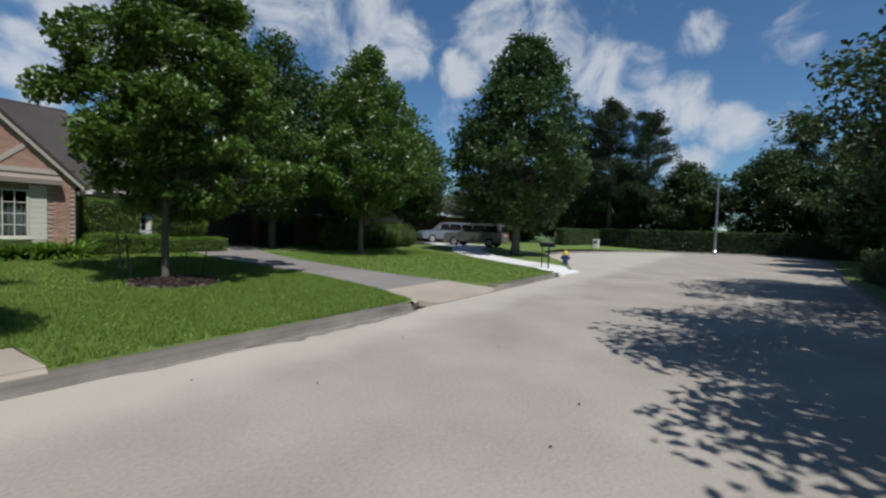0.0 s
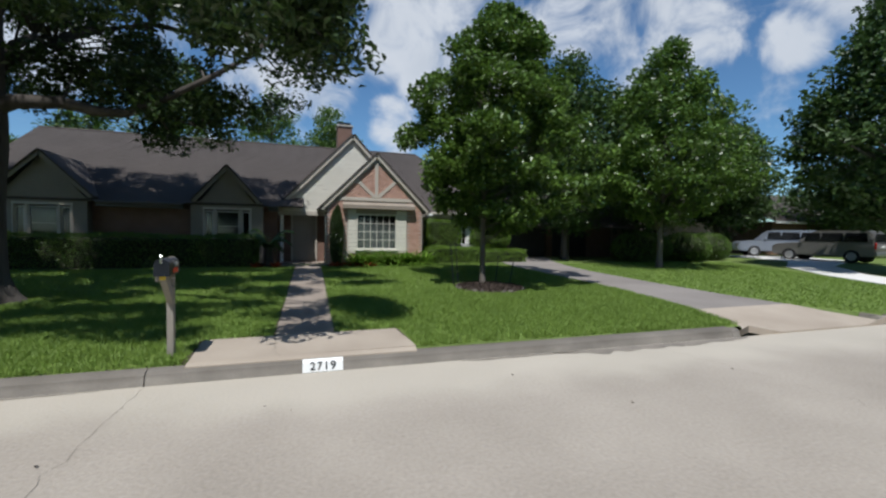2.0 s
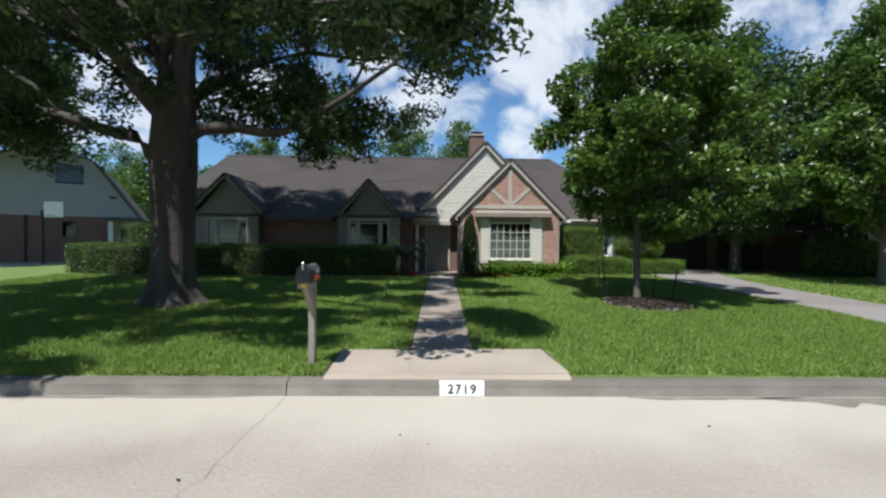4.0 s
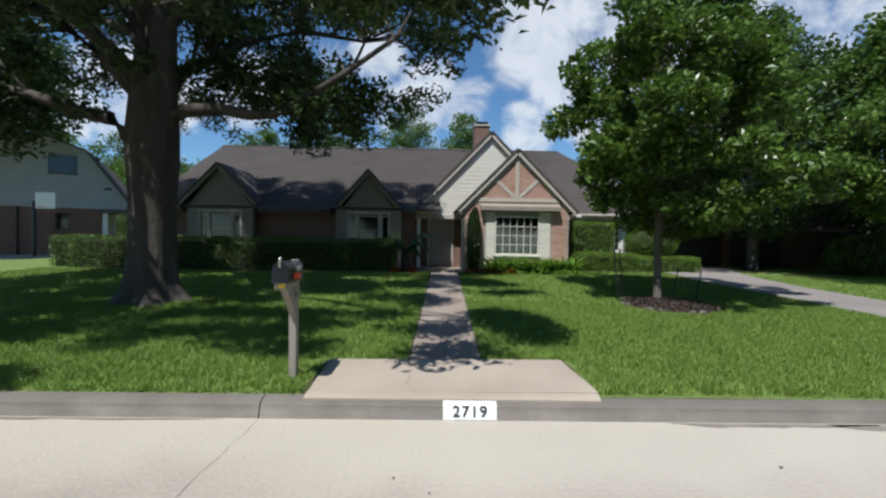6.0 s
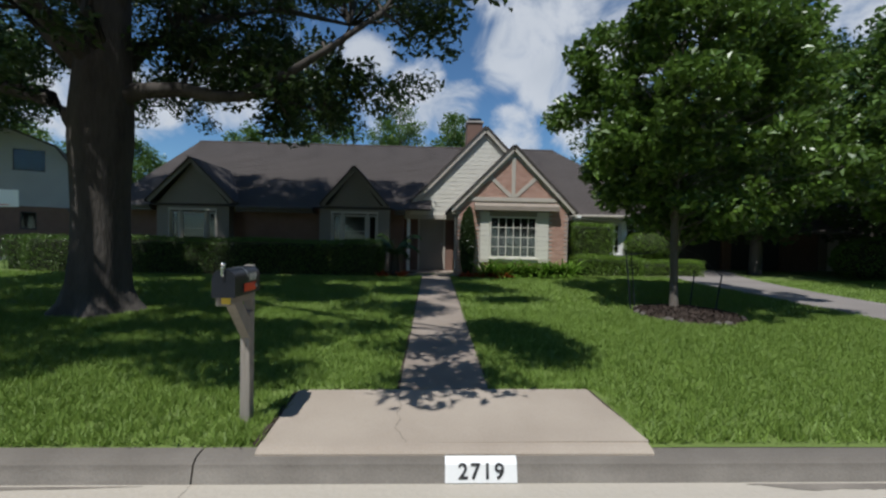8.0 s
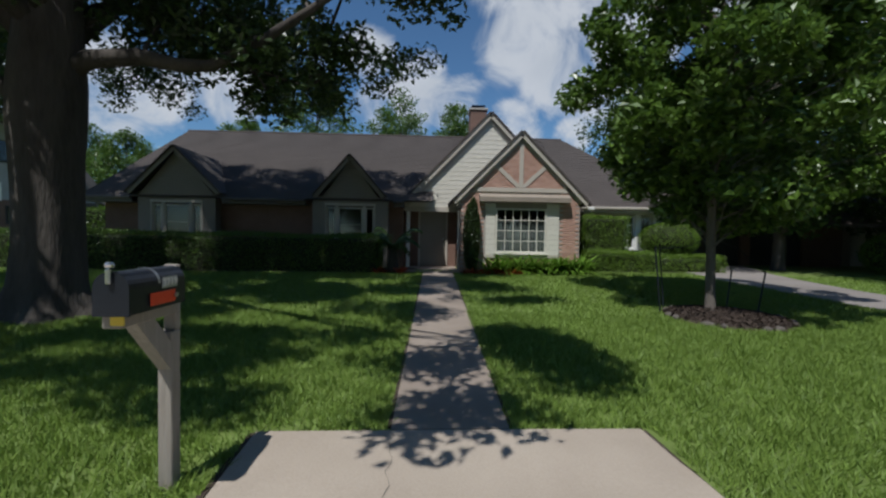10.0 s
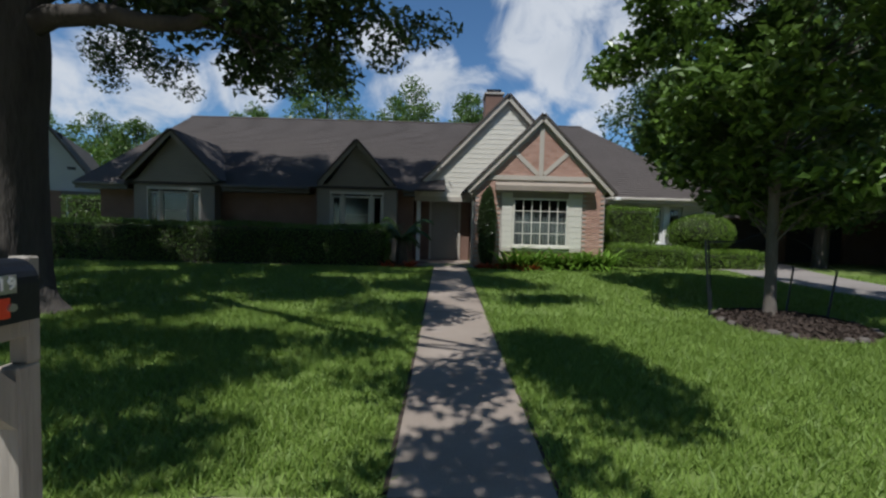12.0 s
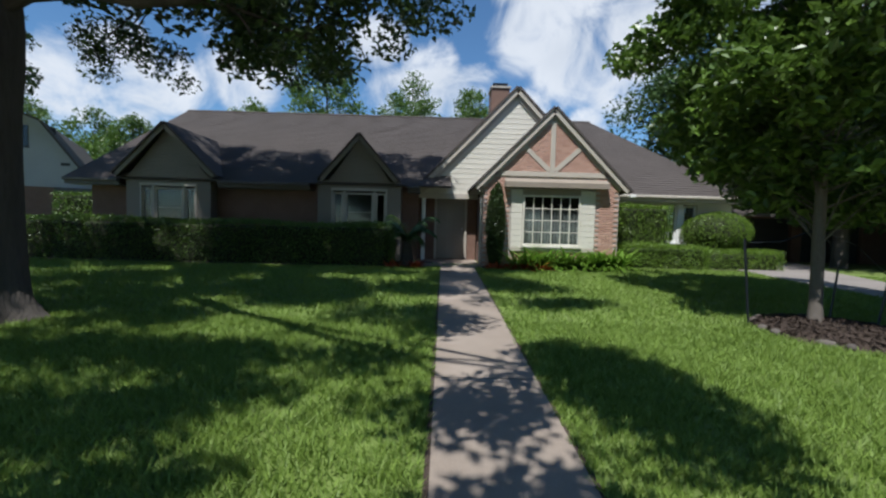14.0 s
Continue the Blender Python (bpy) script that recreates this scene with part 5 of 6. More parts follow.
part("porch_post", box((-22.3, NY - 0.1, 0.0), (-22.0, NY + 0.1, NZ - 0.25), 0.01), M_WHITE, nb)
part("porch_beam", box((-22.5, NY - 0.35, NZ - 0.24), (-20.3, NY + 0.15, NZ - 0.004), 0.01), M_TRIM_SHADE, nb)
part("gable_vent", box((-22.2, NY - 0.09, 4.55), (-21.75, NY - 0.041, 4.72), 0.005), M_DARK, nb)
part("downpipe", tube([(-26.9, NY - 0.08, 0.1), (-26.9, NY - 0.08, NZ)], [0.06, 0.06], 8), M_BLACK, nb)
nb.matrix_basis = Matrix.Translation((-20.45, NY, 0)) @ Matrix.Rotation(radians(30), 4, "Z") @ Matrix.Diagonal((0.88, 1.0, 0.97, 1)) @ Matrix.Translation((20.45, -NY, 0))
tagged(drape("neighbour_drive", [(-40, -19.6, 15.0), (-40, -20.2, 18.0), (-40, -20.8, 21.0), (-40, -21.5, 24.9)], 0.02, M_SLAB), "pale concrete drive of the neighbouring house", "driveway", kind="structure")
hoop = thing("basketball_hoop", "basketball backboard on a black pole beside the drive", "basketball hoop")
hx, hy = -22.9, 20.6
part("pole", tube([(hx, hy, lawn_z(hx, hy)), (hx, hy, 3.3), (hx + 0.4, hy - 0.2, 3.5)], [0.09, 0.09, 0.06], 8), M_BLACK, hoop)
part("backboard", box((hx + 0.3, hy - 0.26, 2.95), (hx + 1.4, hy - 0.22, 3.85), 0.01), M_WHITE, hoop)
bm = bmesh.new()
for k in range(16):
    a, b = k * math.tau / 16, (k + 1) * math.tau / 16
    tube([(hx + 0.85 + 0.22 * math.cos(a), hy - 0.5 + 0.22 * math.sin(a), 3.05), (hx + 0.85 + 0.22 * math.cos(b), hy - 0.5 + 0.22 * math.sin(b), 3.05)], [0.012, 0.012], 5, bm)
part("rim", bm, M_FLAG, hoop)
hedge("clipped_hedge", (-14.2, 15.2, 0.4), (-12.4, 16.2, 2.4), 0.09, 5000, "tall shrub screen between the two houses")
hedge("clipped_hedge", (-13.3, 10.9, 0.42), (-12.35, 11.8, 1.45), 0.055, 4500, "dark clipped hedge end beside the neighbour's drive")

# ---- garage behind the drive ----
gar = thing("garage", "low dark brick garage shaded by a broad eave", "garage")
part("wall", wall_with_holes(10.3, 17.4, 0.3, 2.3, 15.6, 15.8, [(10.7, 13.0, 0.3, 2.15), (13.4, 15.7, 0.3, 2.15)]), M_BRICKD, gar)
for xa in (10.72, 13.42):
    part("garage_door", box((xa, 15.7, 0.42), (xa + 2.26, 15.75, 2.14), 0.01), M_DARK, gar)
    for k in range(4):
        part("door_panel", box((xa + 0.06, 15.685, 0.47 + k * 0.42), (xa + 2.2, 15.699, 0.83 + k * 0.42), 0.004), M_DARK, gar)
part("wall", box((10.3, 15.81, 0.3), (10.5, 22, 2.3)), M_BRICKD, gar)
part("wall", box((17.2, 15.81, 0.3), (17.4, 22, 2.3)), M_BRICKD, gar)
part("wall", box((10.3, 22.01, 0.3), (17.4, 22.2, 2.3)), M_BRICKD, gar)
slope("roof", [(9.6, 14.1, 2.2), (17.9, 14.1, 2.2), (17.9, 18.9, 4.2), (9.6, 18.9, 4.2)], parent=gar, rows=30)
slope("roof", [(17.9, 23.0, 2.28), (9.6, 23.0, 2.28), (9.6, 18.9, 4.2), (17.9, 18.9, 4.2)], parent=gar)
part("fascia", box((9.6, 14.06, 2.14), (17.9, 14.1, 2.24), 0.005), M_TRIM_SHADE, gar)
part("gable_wall", prism([(15.6 - 18.9, 2.31), (22.2 - 18.9, 2.31), (0, 4.1)], 0, 0.15), M_TRIM, gar).matrix_basis = pose(10.45, 18.9, 0, 0, 0, 90)

# breezeway wall between house and garage
tagged(box_wall := part("garden_wall", box((9.05, 16.0, 0.3), (10.25, 16.2, 2.2)), M_BRICKD), "short brick wall linking house and garage", "wall", kind="structure")

for x, y, rx, rz, lab in ((15.6, 11.6, 1.15, 0.8, "bright round shrub behind the young maple"), (17.2, 12.4, 1.0, 0.75, "bright round shrub behind the young maple"), (19.3, 12.2, 1.2, 0.8, "loose green shrub by the next house"), (21.5, 12.8, 1.2, 0.8, "loose green shrub by the next house")):
    ball_bush("garden_shrub", (x, y, lawn_z(x, y) + rz * 0.85), rx, rz, 5200, lab, 0.085, M_HEDGE)

# ---- next house, vehicles ----
nh = thing("beige_house", "low beige house with grey roof seen behind the trees", "house")
part("wall", wall_with_holes(18.6, 27.0, 0.3, 2.9, 16.4, 16.6, [(20.2, 21.8, 1.2, 2.3)]), M_BEIGE, nh)
window(nh, 20.22, 21.78, 1.22, 2.28, 16.45, 4, 2, blinds=False)
part("room_back", box((19.8, 17.0, 0.5), (22.2, 17.05, 2.7)), M_ROOM, nh)
part("wall", box((26.8, 16.61, 0.3), (27.0, 26, 2.9)), M_BEIGE, nh)
part("wall", box((18.6, 16.61, 0.3), (18.8, 26, 2.9)), M_BEIGE, nh)
slope("roof", [(18.1, 15.7, 2.85), (27.6, 15.7, 2.85), (27.6, 21, 5.4), (18.1, 21, 5.4)], parent=nh, rows=24)
slope("roof", [(27.6, 26.3, 2.85), (18.1, 26.3, 2.85), (18.1, 21, 5.4), (27.6, 21, 5.4)], parent=nh)
part("fascia", box((18.1, 15.66, 2.74), (27.6, 15.699, 2.9), 0.005), M_WHITE, nh)
nh2 = thing("pale_house", "pale house with grey roof beyond the parked vehicles", "house")
part("wall", wall_with_holes(33, 44, 0.2, 3.0, 17.0, 17.2, [(35, 36.6, 1.1, 2.3), (39, 40.6, 1.1, 2.3)]), M_BRICKD, nh2)
for x in (35.0, 39.0):
    window(nh2, x + 0.02, x + 1.58, 1.12, 2.28, 17.05, 3, 2, blinds=False)
part("room_back", box((34, 17.6, 0.4), (42, 17.65, 2.8)), M_ROOM, nh2)
part("wall", box((33, 17.21, 0.2), (33.2, 27, 3.0)), M_BRICKD, nh2)
slope("roof", [(32.4, 16.3, 2.95), (44.6, 16.3, 2.95), (44.6, 22, 5.6), (32.4, 22, 5.6)], parent=nh2, rows=24)
slope("roof", [(44.6, 27.5, 2.95), (32.4, 27.5, 2.95), (32.4, 22, 5.6), (44.6, 22, 5.6)], parent=nh2)
part("fascia", box((32.4, 16.26, 2.85), (44.6, 16.299, 3.0), 0.005), M_WHITE, nh2)


def vehicle(name, label, paint_mat, m, long=4.8, roof=1.78):
    """A tall estate car, nose along +x, wheels on z 0."""
    t = thing(name, label, "car")
    h = long / 2
    body_out = [(-h, 0.45), (-h + 0.05, 0.38), (h - 0.1, 0.36), (h, 0.5), (h - 0.02, 0.85), (h - 0.25, 1.0), (h - 1.25, 1.08), (-h + 0.08, 1.1), (-h, 0.9)]
    bm = prism(body_out, -0.9, 0.9)
    bmesh.ops.bevel(bm, geom=bm.edges[:], offset=0.05, segments=2, affect="EDGES")
    part("body", bm, paint_mat, t)
    cab = [(-h + 0.1, 1.09), (h - 1.3, 1.09), (h - 2.0, roof - 0.05), (h - 2.3, roof), (-h + 0.45, roof), (-h + 0.22, roof - 0.1)]
    bm = prism(cab, -0.8, 0.8)
    bmesh.ops.bevel(bm, geom=bm.edges[:], offset=0.05, segments=2, affect="EDGES")
    part("cabin", bm, paint_mat, t)
    for s in (-1, 1):
        y0 = 0.802 if s > 0 else -0.812
        for xa, xb in ((-h + 0.35, -h + 1.25), (-h + 1.35, -h + 2.3), (-h + 2.38, h - 1.75)):
            part("side_window", prism([(xa, 1.16), (xb + 0.12, 1.16), (xb, roof - 0.14), (xa + 0.04, roof - 0.14)], y0, y0 + 0.01), M_TINT, t)
        part("tail_lamp", box((-h - 0.012, s * 0.84 - 0.06, 0.8), (-h + 0.05, s * 0.84 + 0.07, 1.14), 0.01), M_LAMP, t)
        part("head_lamp", box((h - 0.06, s * 0.7 - 0.14, 0.68), (h + 0.012, s * 0.7 + 0.14, 0.84), 0.02), M_CHROME, t)
        part("mirror", box((h - 1.62, s * 0.92 - 0.1, 1.1), (h - 1.5, s * 0.92 + 0.1, 1.26), 0.03), paint_mat, t)
        for x in (-h + 0.95, h - 0.95):
            wl = part("wheel", tube([(x, s * 0.72, 0.36), (x, s * 0.93, 0.36)], [0.36, 0.36], 20), M_TYRE, t)
            part("rim", tube([(x, s * 0.931, 0.36), (x, s * 0.94, 0.36)], [0.22, 0.2], 14), M_STEEL, wl)
    part("rear_window", prism([(-0.68, 1.2), (0.68, 1.2), (0.6, roof - 0.18), (-0.6, roof - 0.18)], 0, 0.01), M_TINT, t).matrix_basis = pose(-h + 0.1, 0, 0, 0, 0, 90)
    part("rear_bumper", box((-h - 0.06, -0.88, 0.42), (-h + 0.02, 0.88, 0.62), 0.03), M_STEEL, t)
    part("number_plate", box((-h - 0.02, -0.2, 0.85), (-h - 0.012 + 0.02, 0.2, 0.98)), M_WHITE, t)
    t.matrix_basis = m
    return t


vehicle("parked_suv", "silver estate car parked on the next drive in tree shade", M_SILVER, pose(29.0, 11.2, lawn_z(28, 11), 0, 0, 98))
vehicle("parked_suv", "pale blue estate car, dimmed for shade, parked behind a silver one", M_PALEBLUE, pose(30.5, 15.0, lawn_z(30, 15), 0, 0, 140))

# ---- street furniture ----
hyd = thing("fire_hydrant", "blue fire hydrant with a yellow bonnet on a grass corner", "hydrant")
hx, hy = 20.6, 1.25
hz = lawn_z(hx, hy) - 0.02
part("barrel", lathe([(0.17, 0), (0.17, 0.05), (0.12, 0.06), (0.12, 0.42), (0.16, 0.43), (0.16, 0.47), (0.13, 0.48)], (hx, hy, hz), 14), M_BLUE, hyd, smooth=False)
part("bonnet", lathe([(0.145, 0.481), (0.14, 0.56), (0.10, 0.64), (0.04, 0.68), (0.04, 0.74), (0.02, 0.745)], (hx, hy, hz), 14), M_YELLOW, hyd)
for s in (-1, 1):
    part("nozzle", tube([(hx, hy + s * 0.1, hz + 0.34), (hx, hy + s * 0.22, hz + 0.34)], [0.06, 0.065], 10), M_BLUE, hyd)
part("pumper_cap", tube([(hx - 0.1, hy, hz + 0.3), (hx - 0.23, hy, hz + 0.3)], [0.085, 0.09], 10), M_BLUE, hyd)

bx = thing("black_mailbox", "black mailbox on a thin black post by the pale drive", "mailbox")
qx, qy = 17.9, 1.1
part("post", tube([(qx, qy, 0.15), (qx, qy, 1.1)], [0.035, 0.035], 8), M_BLACK, bx)
part("side_post", tube([(qx, qy + 0.3, 0.15), (qx, qy + 0.3, 1.1)], [0.025, 0.025], 8), M_BLACK, bx)
part("body", prism([(qx + a * 1.1, 1.1 + b) for a, b in arch], qy - 0.25, qy + 0.4), M_BLACK, bx)

ub = thing("utility_box", "small pale metal utility cabinet on the verge", "utility box")
part("cabinet", box((43.7, 5.7, 0.1), (44.3, 6.2, 1.15), 0.04), M_PALE, ub)
part("lid", box((43.65, 5.65, 1.15), (44.35, 6.25, 1.22), 0.02), M_WHITE, ub)
part("vent", box((43.685, 5.8, 0.8), (43.699, 6.1, 1.0)), M_DARK, ub)

lp = thing("street_lamp", "plain pale steel street lamp pole at the road end", "street lamp")
part("pole", tube([(53.4, -3.8, 0.05), (53.4, -3.8, 4), (53.4, -3.8, 7.9)], [0.14, 0.11, 0.08], 10), M_STEEL, lp)
part("base", lathe([(0.25, 0), (0.25, 0.3), (0.15, 0.45)], (53.4, -3.8, 0.02), 10), M_STEEL, lp)
part("lamp_head", box((52.4, -4.0, 7.85), (53.5, -3.6, 8.05), 0.05), M_STEEL, lp)

hedge("road_end_hedge", (58.5, -17, -0.05), (60, 14, 2.5), 0.16, 16000, "tall dark hedge across the end of the street", M_LEAF2)
hedge("road_end_hedge", (44, 9.2, 0.2), (58, 10.2, 2.2), 0.16, 6000, "tall dark hedge across the end of the street", M_LEAF2)
hedge("verge_hedge", (13.2, -11.2, 0.1), (25.3, -10.0, 1.42), 0.08, 14000, "dark clipped hedge behind the opposite kerb", M_OAK)
fence = thing("board_fence", "weathered grey board fence beside the next house", "fence")
for k in range(26):
    part("board", box((45 + k * 0.5, 10.6 + 0.01 * (k % 3), 0.0), (45.47 + k * 0.5, 10.63 + 0.01 * (k % 3), 1.8)), M_FENCE, fence)

# ---- trees further off ----
def far_tree(at, top, radius, seed, base=1.6, leaf=0.3, n=170, per=60, m_leaf=M_LEAF2, label="dark full shade tree in the distance", spread=0.55):
    tree("shade_tree", label, (at[0], at[1], 0.2), 0.22, base, top, radius, n, per, spread, leaf, m_leaf, M_BARK, seed, low=0.42, group="distant shade trees", limbs=5, bias=0.35)


far_tree((18.2, 14.2), 10.5, 3.9, 32, base=2.2)
far_tree((19.5, 24.5), 13.0, 4.4, 36, base=2.6)
far_tree((22.0, 28.5), 13.5, 4.5, 37, base=2.4)
far_tree((24.5, 14.6), 9.0, 3.4, 33, base=2.6)
far_tree((12.6, 13.2), 10.4, 3.5, 38, base=2.1, leaf=0.24, n=240, label="dark full shade tree in front of the garage")
# added tree, trunk out of view, leaning in to shade the neighbour's wall
tree("shade_tree", "tall dark tree added to shade the neighbouring house", (-31.5, 13.5, 0.2), 0.3, 7.0, 15.0, 7.2, 600, 120, 0.55, 0.3, M_OAK, M_BARK, 39, lean=(5.0, 5.0), low=0.4, group="distant shade trees", bias=0.3)
far_tree((11.2, 19.5), 10.0, 3.6, 91, base=2.4, leaf=0.24, n=240, label="dark full shade tree behind the house end")
far_tree((30.4, 19.0), 10.5, 3.9, 34, base=1.7)
far_tree((36.5, 14.0), 9.5, 3.6, 40, base=1.8)
for x, y, top, r, s in ((-18, 40, 12.5, 4.5, 41), (-10.5, 38, 16.8, 5.5, 42), (-3.0, 40, 15.4, 4.6, 43), (2.6, 42, 15.0, 4.0, 44), (-31, 43, 11.5, 4.5, 45), (-36.5, 45, 12.5, 5.0, 46), (-42.5, 44, 14.0, 5.0, 47), (-23.5, 40, 9.0, 4.0, 48)):
    far_tree((x, y), top, r, s, m_leaf=M_LEAF, leaf=0.33, n=190, label="sunlit tree rising behind the roofs")
for x, y, top, r, s in ((63, 16, 12, 5.5, 51), (64, 8, 11, 5, 52), (64, 0, 11, 5.5, 53), (64, -9, 12.5, 6, 54), (63, -16, 13, 6, 55), (54, -16.5, 12.5, 5, 56), (45.5, -15.6, 11.0, 4.4, 57), (38, -14.6, 10.0, 4.2, 58), (29.5, -15.5, 10.5, 4.6, 59), (47, 16, 9, 4, 60)):
    far_tree((x, y), top, r, s, base=0.7, leaf=0.42, n=300, per=80, m_leaf=M_OAK, spread=0.7)
for x, y, h, s in ((59.5, 8.5, 19.0, 71), (62, 4.5, 17.5, 72), (63.5, 11.5, 18.5, 73), (70, -12, 17, 74)):
    pine((x, y, 0), h, s, crown=0.33, spread_r=5.2)
# trees across the street, whose shade falls on the concrete
tree("shade_tree", "broad oak across the street that shades the concrete", (6.6, -12.6, 0.3), 0.34, 3.4, 11.0, 6.2, 460, 100, 0.5, 0.22, M_OAK, M_BARK, 81, low=0.35, group="trees across the street", bias=0.3)
# never in view: added to cut sky light on the house front
for tx, ts in ((-5.5, 83), (-15.5, 84)):
    tree("shade_tree", "unseen oak added behind the walker to block sky light", (tx, -16.2, 0.3), 0.34, 2.2, 10.5, 5.4, 260, 70, 0.5, 0.26, M_OAK, M_BARK, ts, low=0.3, group="trees across the street", bias=0.3)
tree("shade_tree", "broad oak across the street that shades the concrete", (17.0, -13.2, 0.3), 0.34, 3.0, 10.5, 6.6, 460, 100, 0.5, 0.22, M_OAK, M_BARK, 82, low=0.35, group="trees across the street", bias=0.3)

# two more unseen oaks, added to block the southern sky's fill
for x, y, s in ((-6.0, -15.0, 83), (-18.0, -14.5, 84)):
    tree("shade_tree", "unseen oak added across the street to dim the fill", (x, y, 0.3), 0.34, 3.0, 11.5, 5.6, 240, 80, 0.5, 0.24, M_OAK, M_BARK, s, low=0.35, group="trees across the street", bias=0.3)

# ---- small things on the street ----
for k in range(9):
    x, y = g5.uniform(-3, 6), g5.uniform(-4.4, -0.4)
    ob = leaves("fallen_leaf", np.array([[0, 0, 0.0]]), 0.04, M_MULCH, flat=4)
    ob.matrix_basis = pose(x, y, 0.012, 0, 0, k * 37)
    tagged(ob, "dry brown fallen leaf on the concrete", "leaf", "fallen leaves")


def crack(pts, wide, z, label):
    v, f = [], []
    for i, (x, y) in enumerate(pts):
        w = wide * (0.5 + 0.5 * abs(math.sin(i * 2.1)))
        zz = z if z is not None else lawn_z(x, y) + 0.0225
        v += [(x - w, y, zz), (x + w, y + w * 0.3, zz)]
    for i in range(len(pts) - 1):
        f.append((2 * i, 2 * i + 1, 2 * i + 3, 2 * i + 2))
    tagged(raw("crack", v, f, M_CRACK), label, "crack", kind="structure")


def wander(a, b, n, amp, seed):
    g = np.random.default_rng(seed)
    return [(a[0] + (b[0] - a[0]) * i / n + g.normal() * amp, a[1] + (b[1] - a[1]) * i / n + g.normal() * amp * 0.3) for i in range(n + 1)]


crack(wander((-1.62, -0.02), (-1.75, -8.5), 60, 0.02, 1), 0.0018, 0.004, "thin filled joint across the concrete street")
crack(wander((5.2, -0.3), (6.4, -8.4), 50, 0.05, 2), 0.002, 0.004, "thin crack across the concrete street")
crack(wander((-0.30, 0.19), (-0.38, 1.12), 14, 0.02, 3), 0.0025, None, "thin crack through the apron slab")

def silt(x0, x1, y0, y1, seed, label):
    """A patch of dried dark silt along the gutter, with a ragged edge."""
    g = np.random.default_rng(seed)
    n = 44
    v, f = [], []
    for i in range(n + 1):
        t = i / n
        x = x0 + (x1 - x0) * t
        w = math.sin(math.pi * t) ** 0.5 * (0.65 + 0.5 * noise.noise(Vector((x * 2.3, seed, 0))) + g.normal() * 0.06)
        v += [(x, y1, 0.0035), (x, y1 + (y0 - y1) * max(0.02, w), 0.0035)]
    for i in range(n):
        f.append((2 * i, 2 * i + 1, 2 * i + 3, 2 * i + 2))
    tagged(raw("gutter_silt", v, f, M_SILT), label, "silt", kind="structure")


silt(3.4, 7.3, -0.36, -0.02, 5, "dark dried silt along the gutter")
silt(2.0, 3.9, -0.12, -0.02, 6, "dark dried silt along the gutter")
silt(-9.0, -1.9, -0.10, -0.02, 7, "dark dried silt along the gutter")

# ---- brickwork of the front gable ----
brick_me = None


def brick_wall(parent, inside, x0, x1, z0, z1, y):
    """Courses of bricks, each its own piece on one shared mesh; only those that lie inside."""
    global brick_me
    if brick_me is None:
        bm = box((-0.0975, 0, -0.029), (0.0975, 0.02, 0.029), 0.003)
        brick_me = bpy.data.meshes.new("brick")
        bm.to_mesh(brick_me)
        bm.free()
        brick_me.materials.append(M_BRICK)
    row = 0
    z = z0
    while z < z1:
        x = x0 + (0.1 if row % 2 else 0.0)
        while x < x1:
            if inside(x - 0.09, z) and inside(x + 0.09, z) and inside(x - 0.07, z + 0.03) and inside(x + 0.07, z + 0.03):
                ob = new("brick", brick_me)
                ob.parent = parent
                ob.location = (x, y + 0.003 * math.sin(x * 40 + z * 23), z)
            x += 0.206
        z += 0.068
        row += 1


brick_wall(house, lambda x, z: 3.93 < x < 4.57, 4.04, 4.6, 0.42, 2.92, FY - 0.008)
brick_wall(house, lambda x, z: 0.87 < x < 1.61, 0.97, 1.62, 0.42, 2.92, FY - 0.008)
brick_wall(house, lambda x, z: 0.95 < x < 4.5 and 2.99 < z < 4.66 - abs(x - FX) * 1.03 - 0.02, 0.9, 4.6, 3.03, 4.6, FY - 0.008)
brick_wall(house, lambda x, z: 1.62 < x < 3.92 and 0.3 < z < 0.93, 1.72, 3.95, 0.42, 0.93, FY - 0.008)

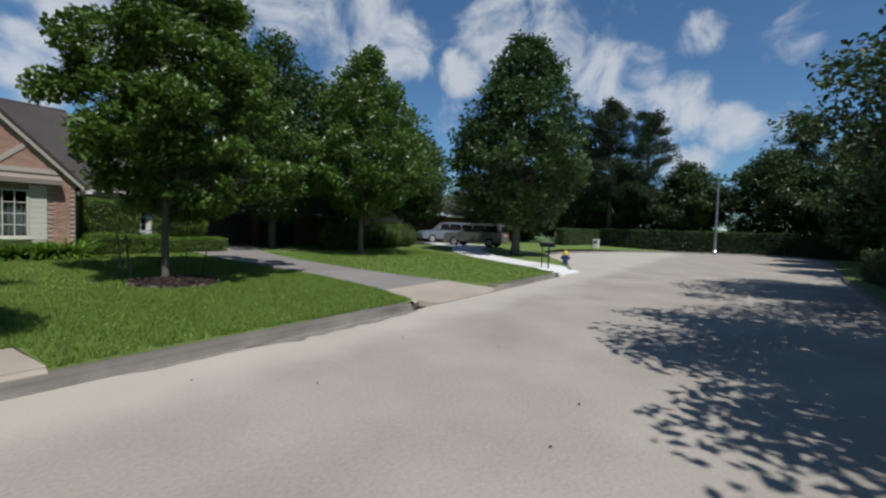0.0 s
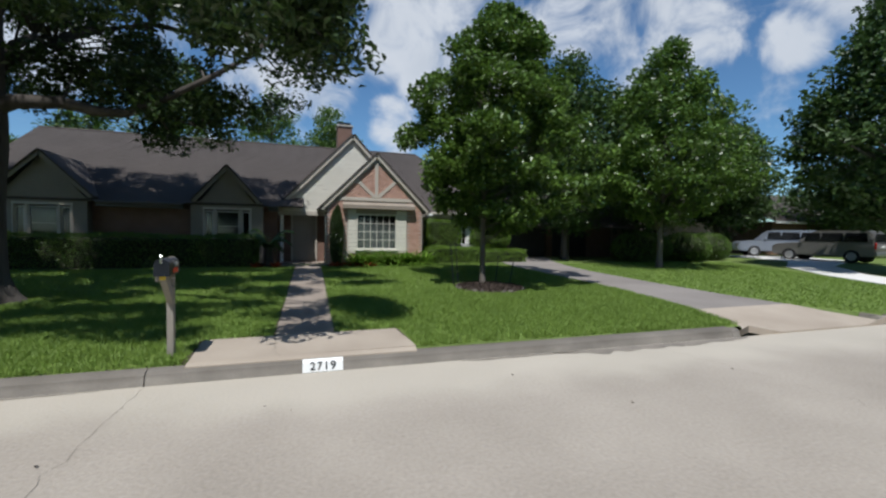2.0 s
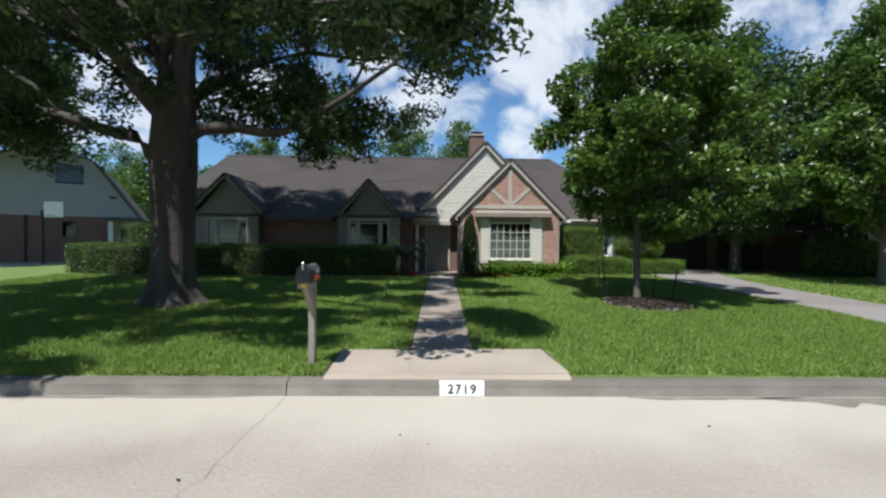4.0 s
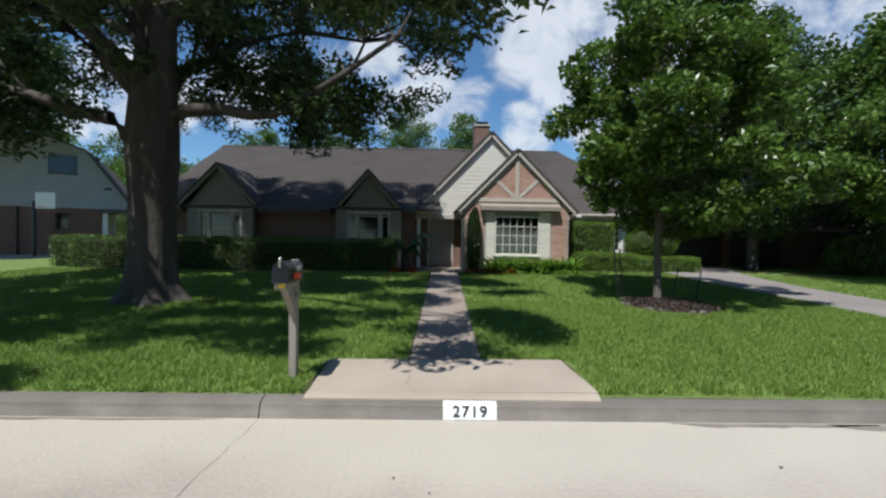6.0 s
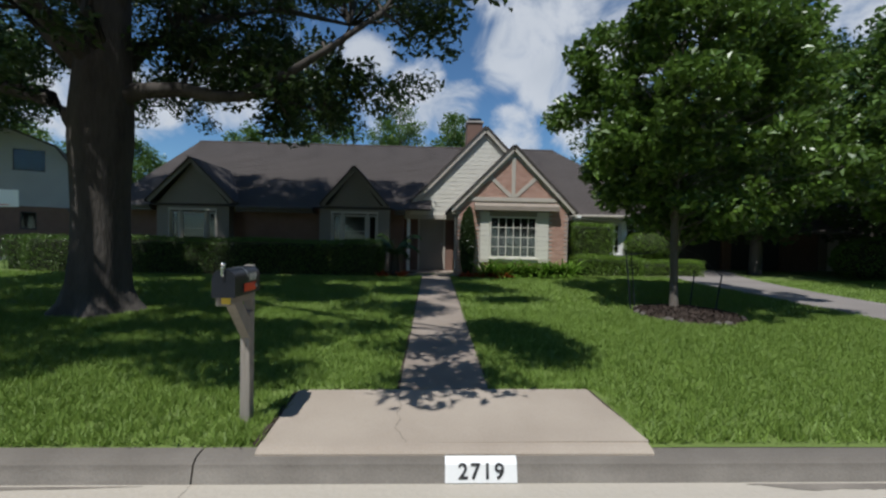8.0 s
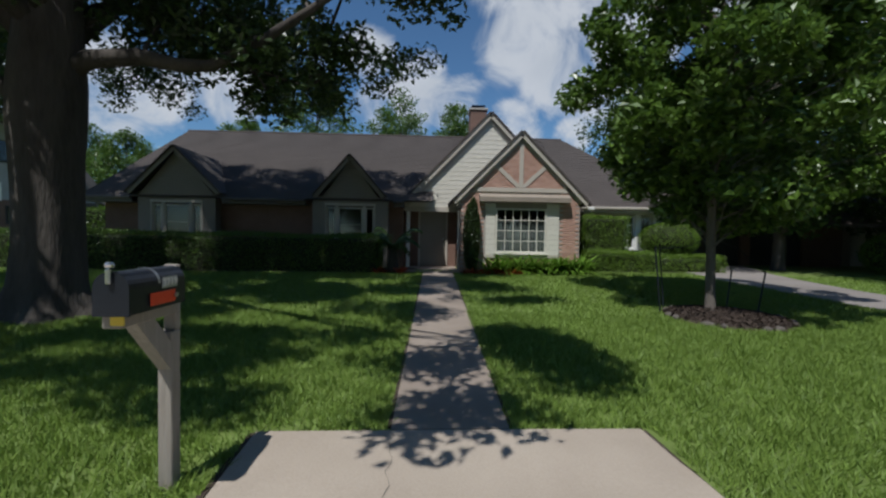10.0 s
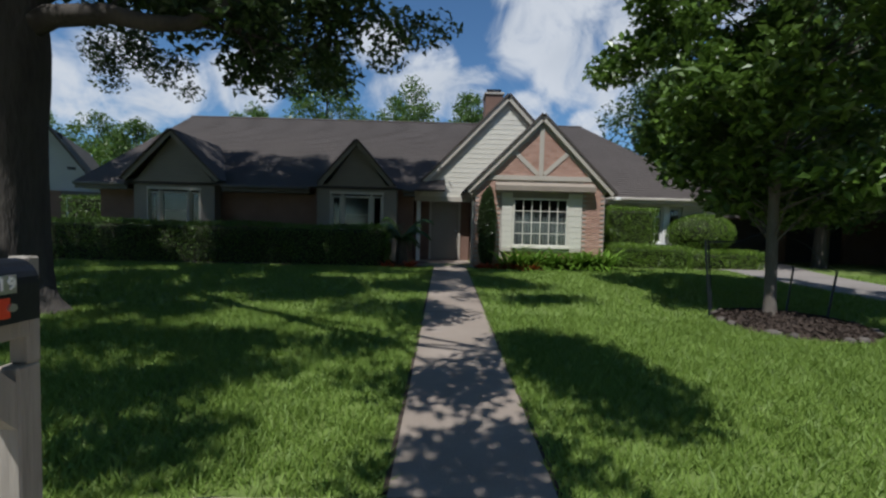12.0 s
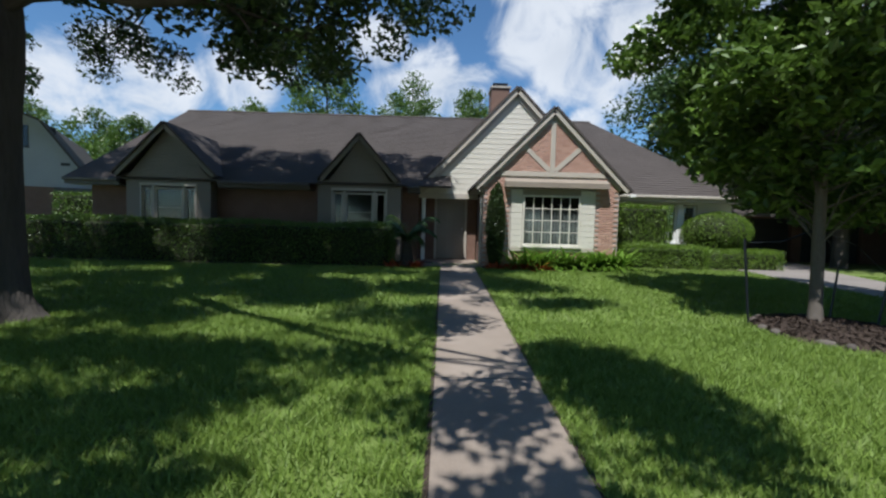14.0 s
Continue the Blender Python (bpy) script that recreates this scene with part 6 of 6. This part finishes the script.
# ---- grass ----
def grass(name, x0, x1, y0, y1, count, tall, wide, label):
    """Short blades standing on the lawn, kept off walk, slab, drive, kerb and beds."""
    x, y = rng.uniform(x0, x1, count), rng.uniform(y0, y1, count)
    clump = np.sin(x * 9 + 2 * np.sin(y * 7)) * np.sin(y * 11 + np.sin(x * 5))
    ok = rng.uniform(-1.6, 1, count) < clump
    ok &= ~((x > -1.29) & (x < 1.46) & (y < 1.16)) & ~((x > -0.41 + 0.012 * y) & (x < 0.435 + 0.018 * y) & (y < 10.8))
    ok &= (y > 0.19) & ~((y > 10.3) & (x < -0.5)) & ~((y > 10.5) & (x > 0.8) & (x < 4.8)) & ~((y > 11.3) & (x > 4.7))
    dl = np.interp(y, [0, 0.6, 1.4, 2.6, 4, 8, 10, 11.5, 13], [7.35, 7.48, 7.73, 7.93, 8.03, 7.98, 7.98, 8.2, 8.6])
    dr = np.interp(y, [0, 0.6, 1.4, 2.6, 4, 8, 10, 11.5, 13], [11.5, 11.05, 10.55, 10.25, 10.15, 10.25, 10.65, 11.05, 11.65])
    ok &= (x < dl) | (x > dr)
    ok &= ((x - mx - 0.12) ** 2 + (y - my + 0.25) ** 2 > 0.8) & ((x + 5.63) ** 2 + (y - 4.62) ** 2 > 0.32) & (x < 16.5 + y * 0.4)
    x, y = x[ok], y[ok]
    n = len(x)
    z = 0.165 + 0.0265 * np.clip(y, 0, 13) + 0.012 * np.sin(x * 0.7 + y * 0.3) - 0.006
    a, h = rng.uniform(0, math.tau, n), tall * rng.uniform(0.5, 1.2, n)
    lean = rng.normal(size=(n, 2)) * 0.55 * h[:, None]
    w = wide * rng.uniform(0.6, 1.3, n)
    v = np.empty((n, 3, 3))
    v[:, 0] = np.stack([x - np.cos(a) * w, y - np.sin(a) * w, z], 1)
    v[:, 1] = np.stack([x + np.cos(a) * w, y + np.sin(a) * w, z], 1)
    v[:, 2] = np.stack([x + lean[:, 0], y + lean[:, 1], z + h], 1)
    me = bpy.data.meshes.new(name)
    me.vertices.add(3 * n)
    me.vertices.foreach_set("co", v.ravel())
    me.loops.add(3 * n)
    me.loops.foreach_set("vertex_index", np.arange(3 * n))
    me.polygons.add(n)
    me.polygons.foreach_set("loop_start", np.arange(n) * 3)
    me.update()
    me.validate()
    me.materials.append(M_GRASS)
    tagged(new(name, me), label, "grass", kind="stuff")


grass("grass", -7.5, 8.2, 0.18, 5.0, 520000, 0.075, 0.0065, "thick short green lawn grass")
grass("grass", -13, 9.0, 5.0, 11.4, 260000, 0.075, 0.009, "thick short green lawn grass")
grass("grass", -15, -7.5, 0.18, 5.0, 90000, 0.055, 0.008, "thick short green lawn grass")
grass("grass", 8.0, 23, 0.25, 11, 160000, 0.06, 0.011, "thick short green lawn grass")
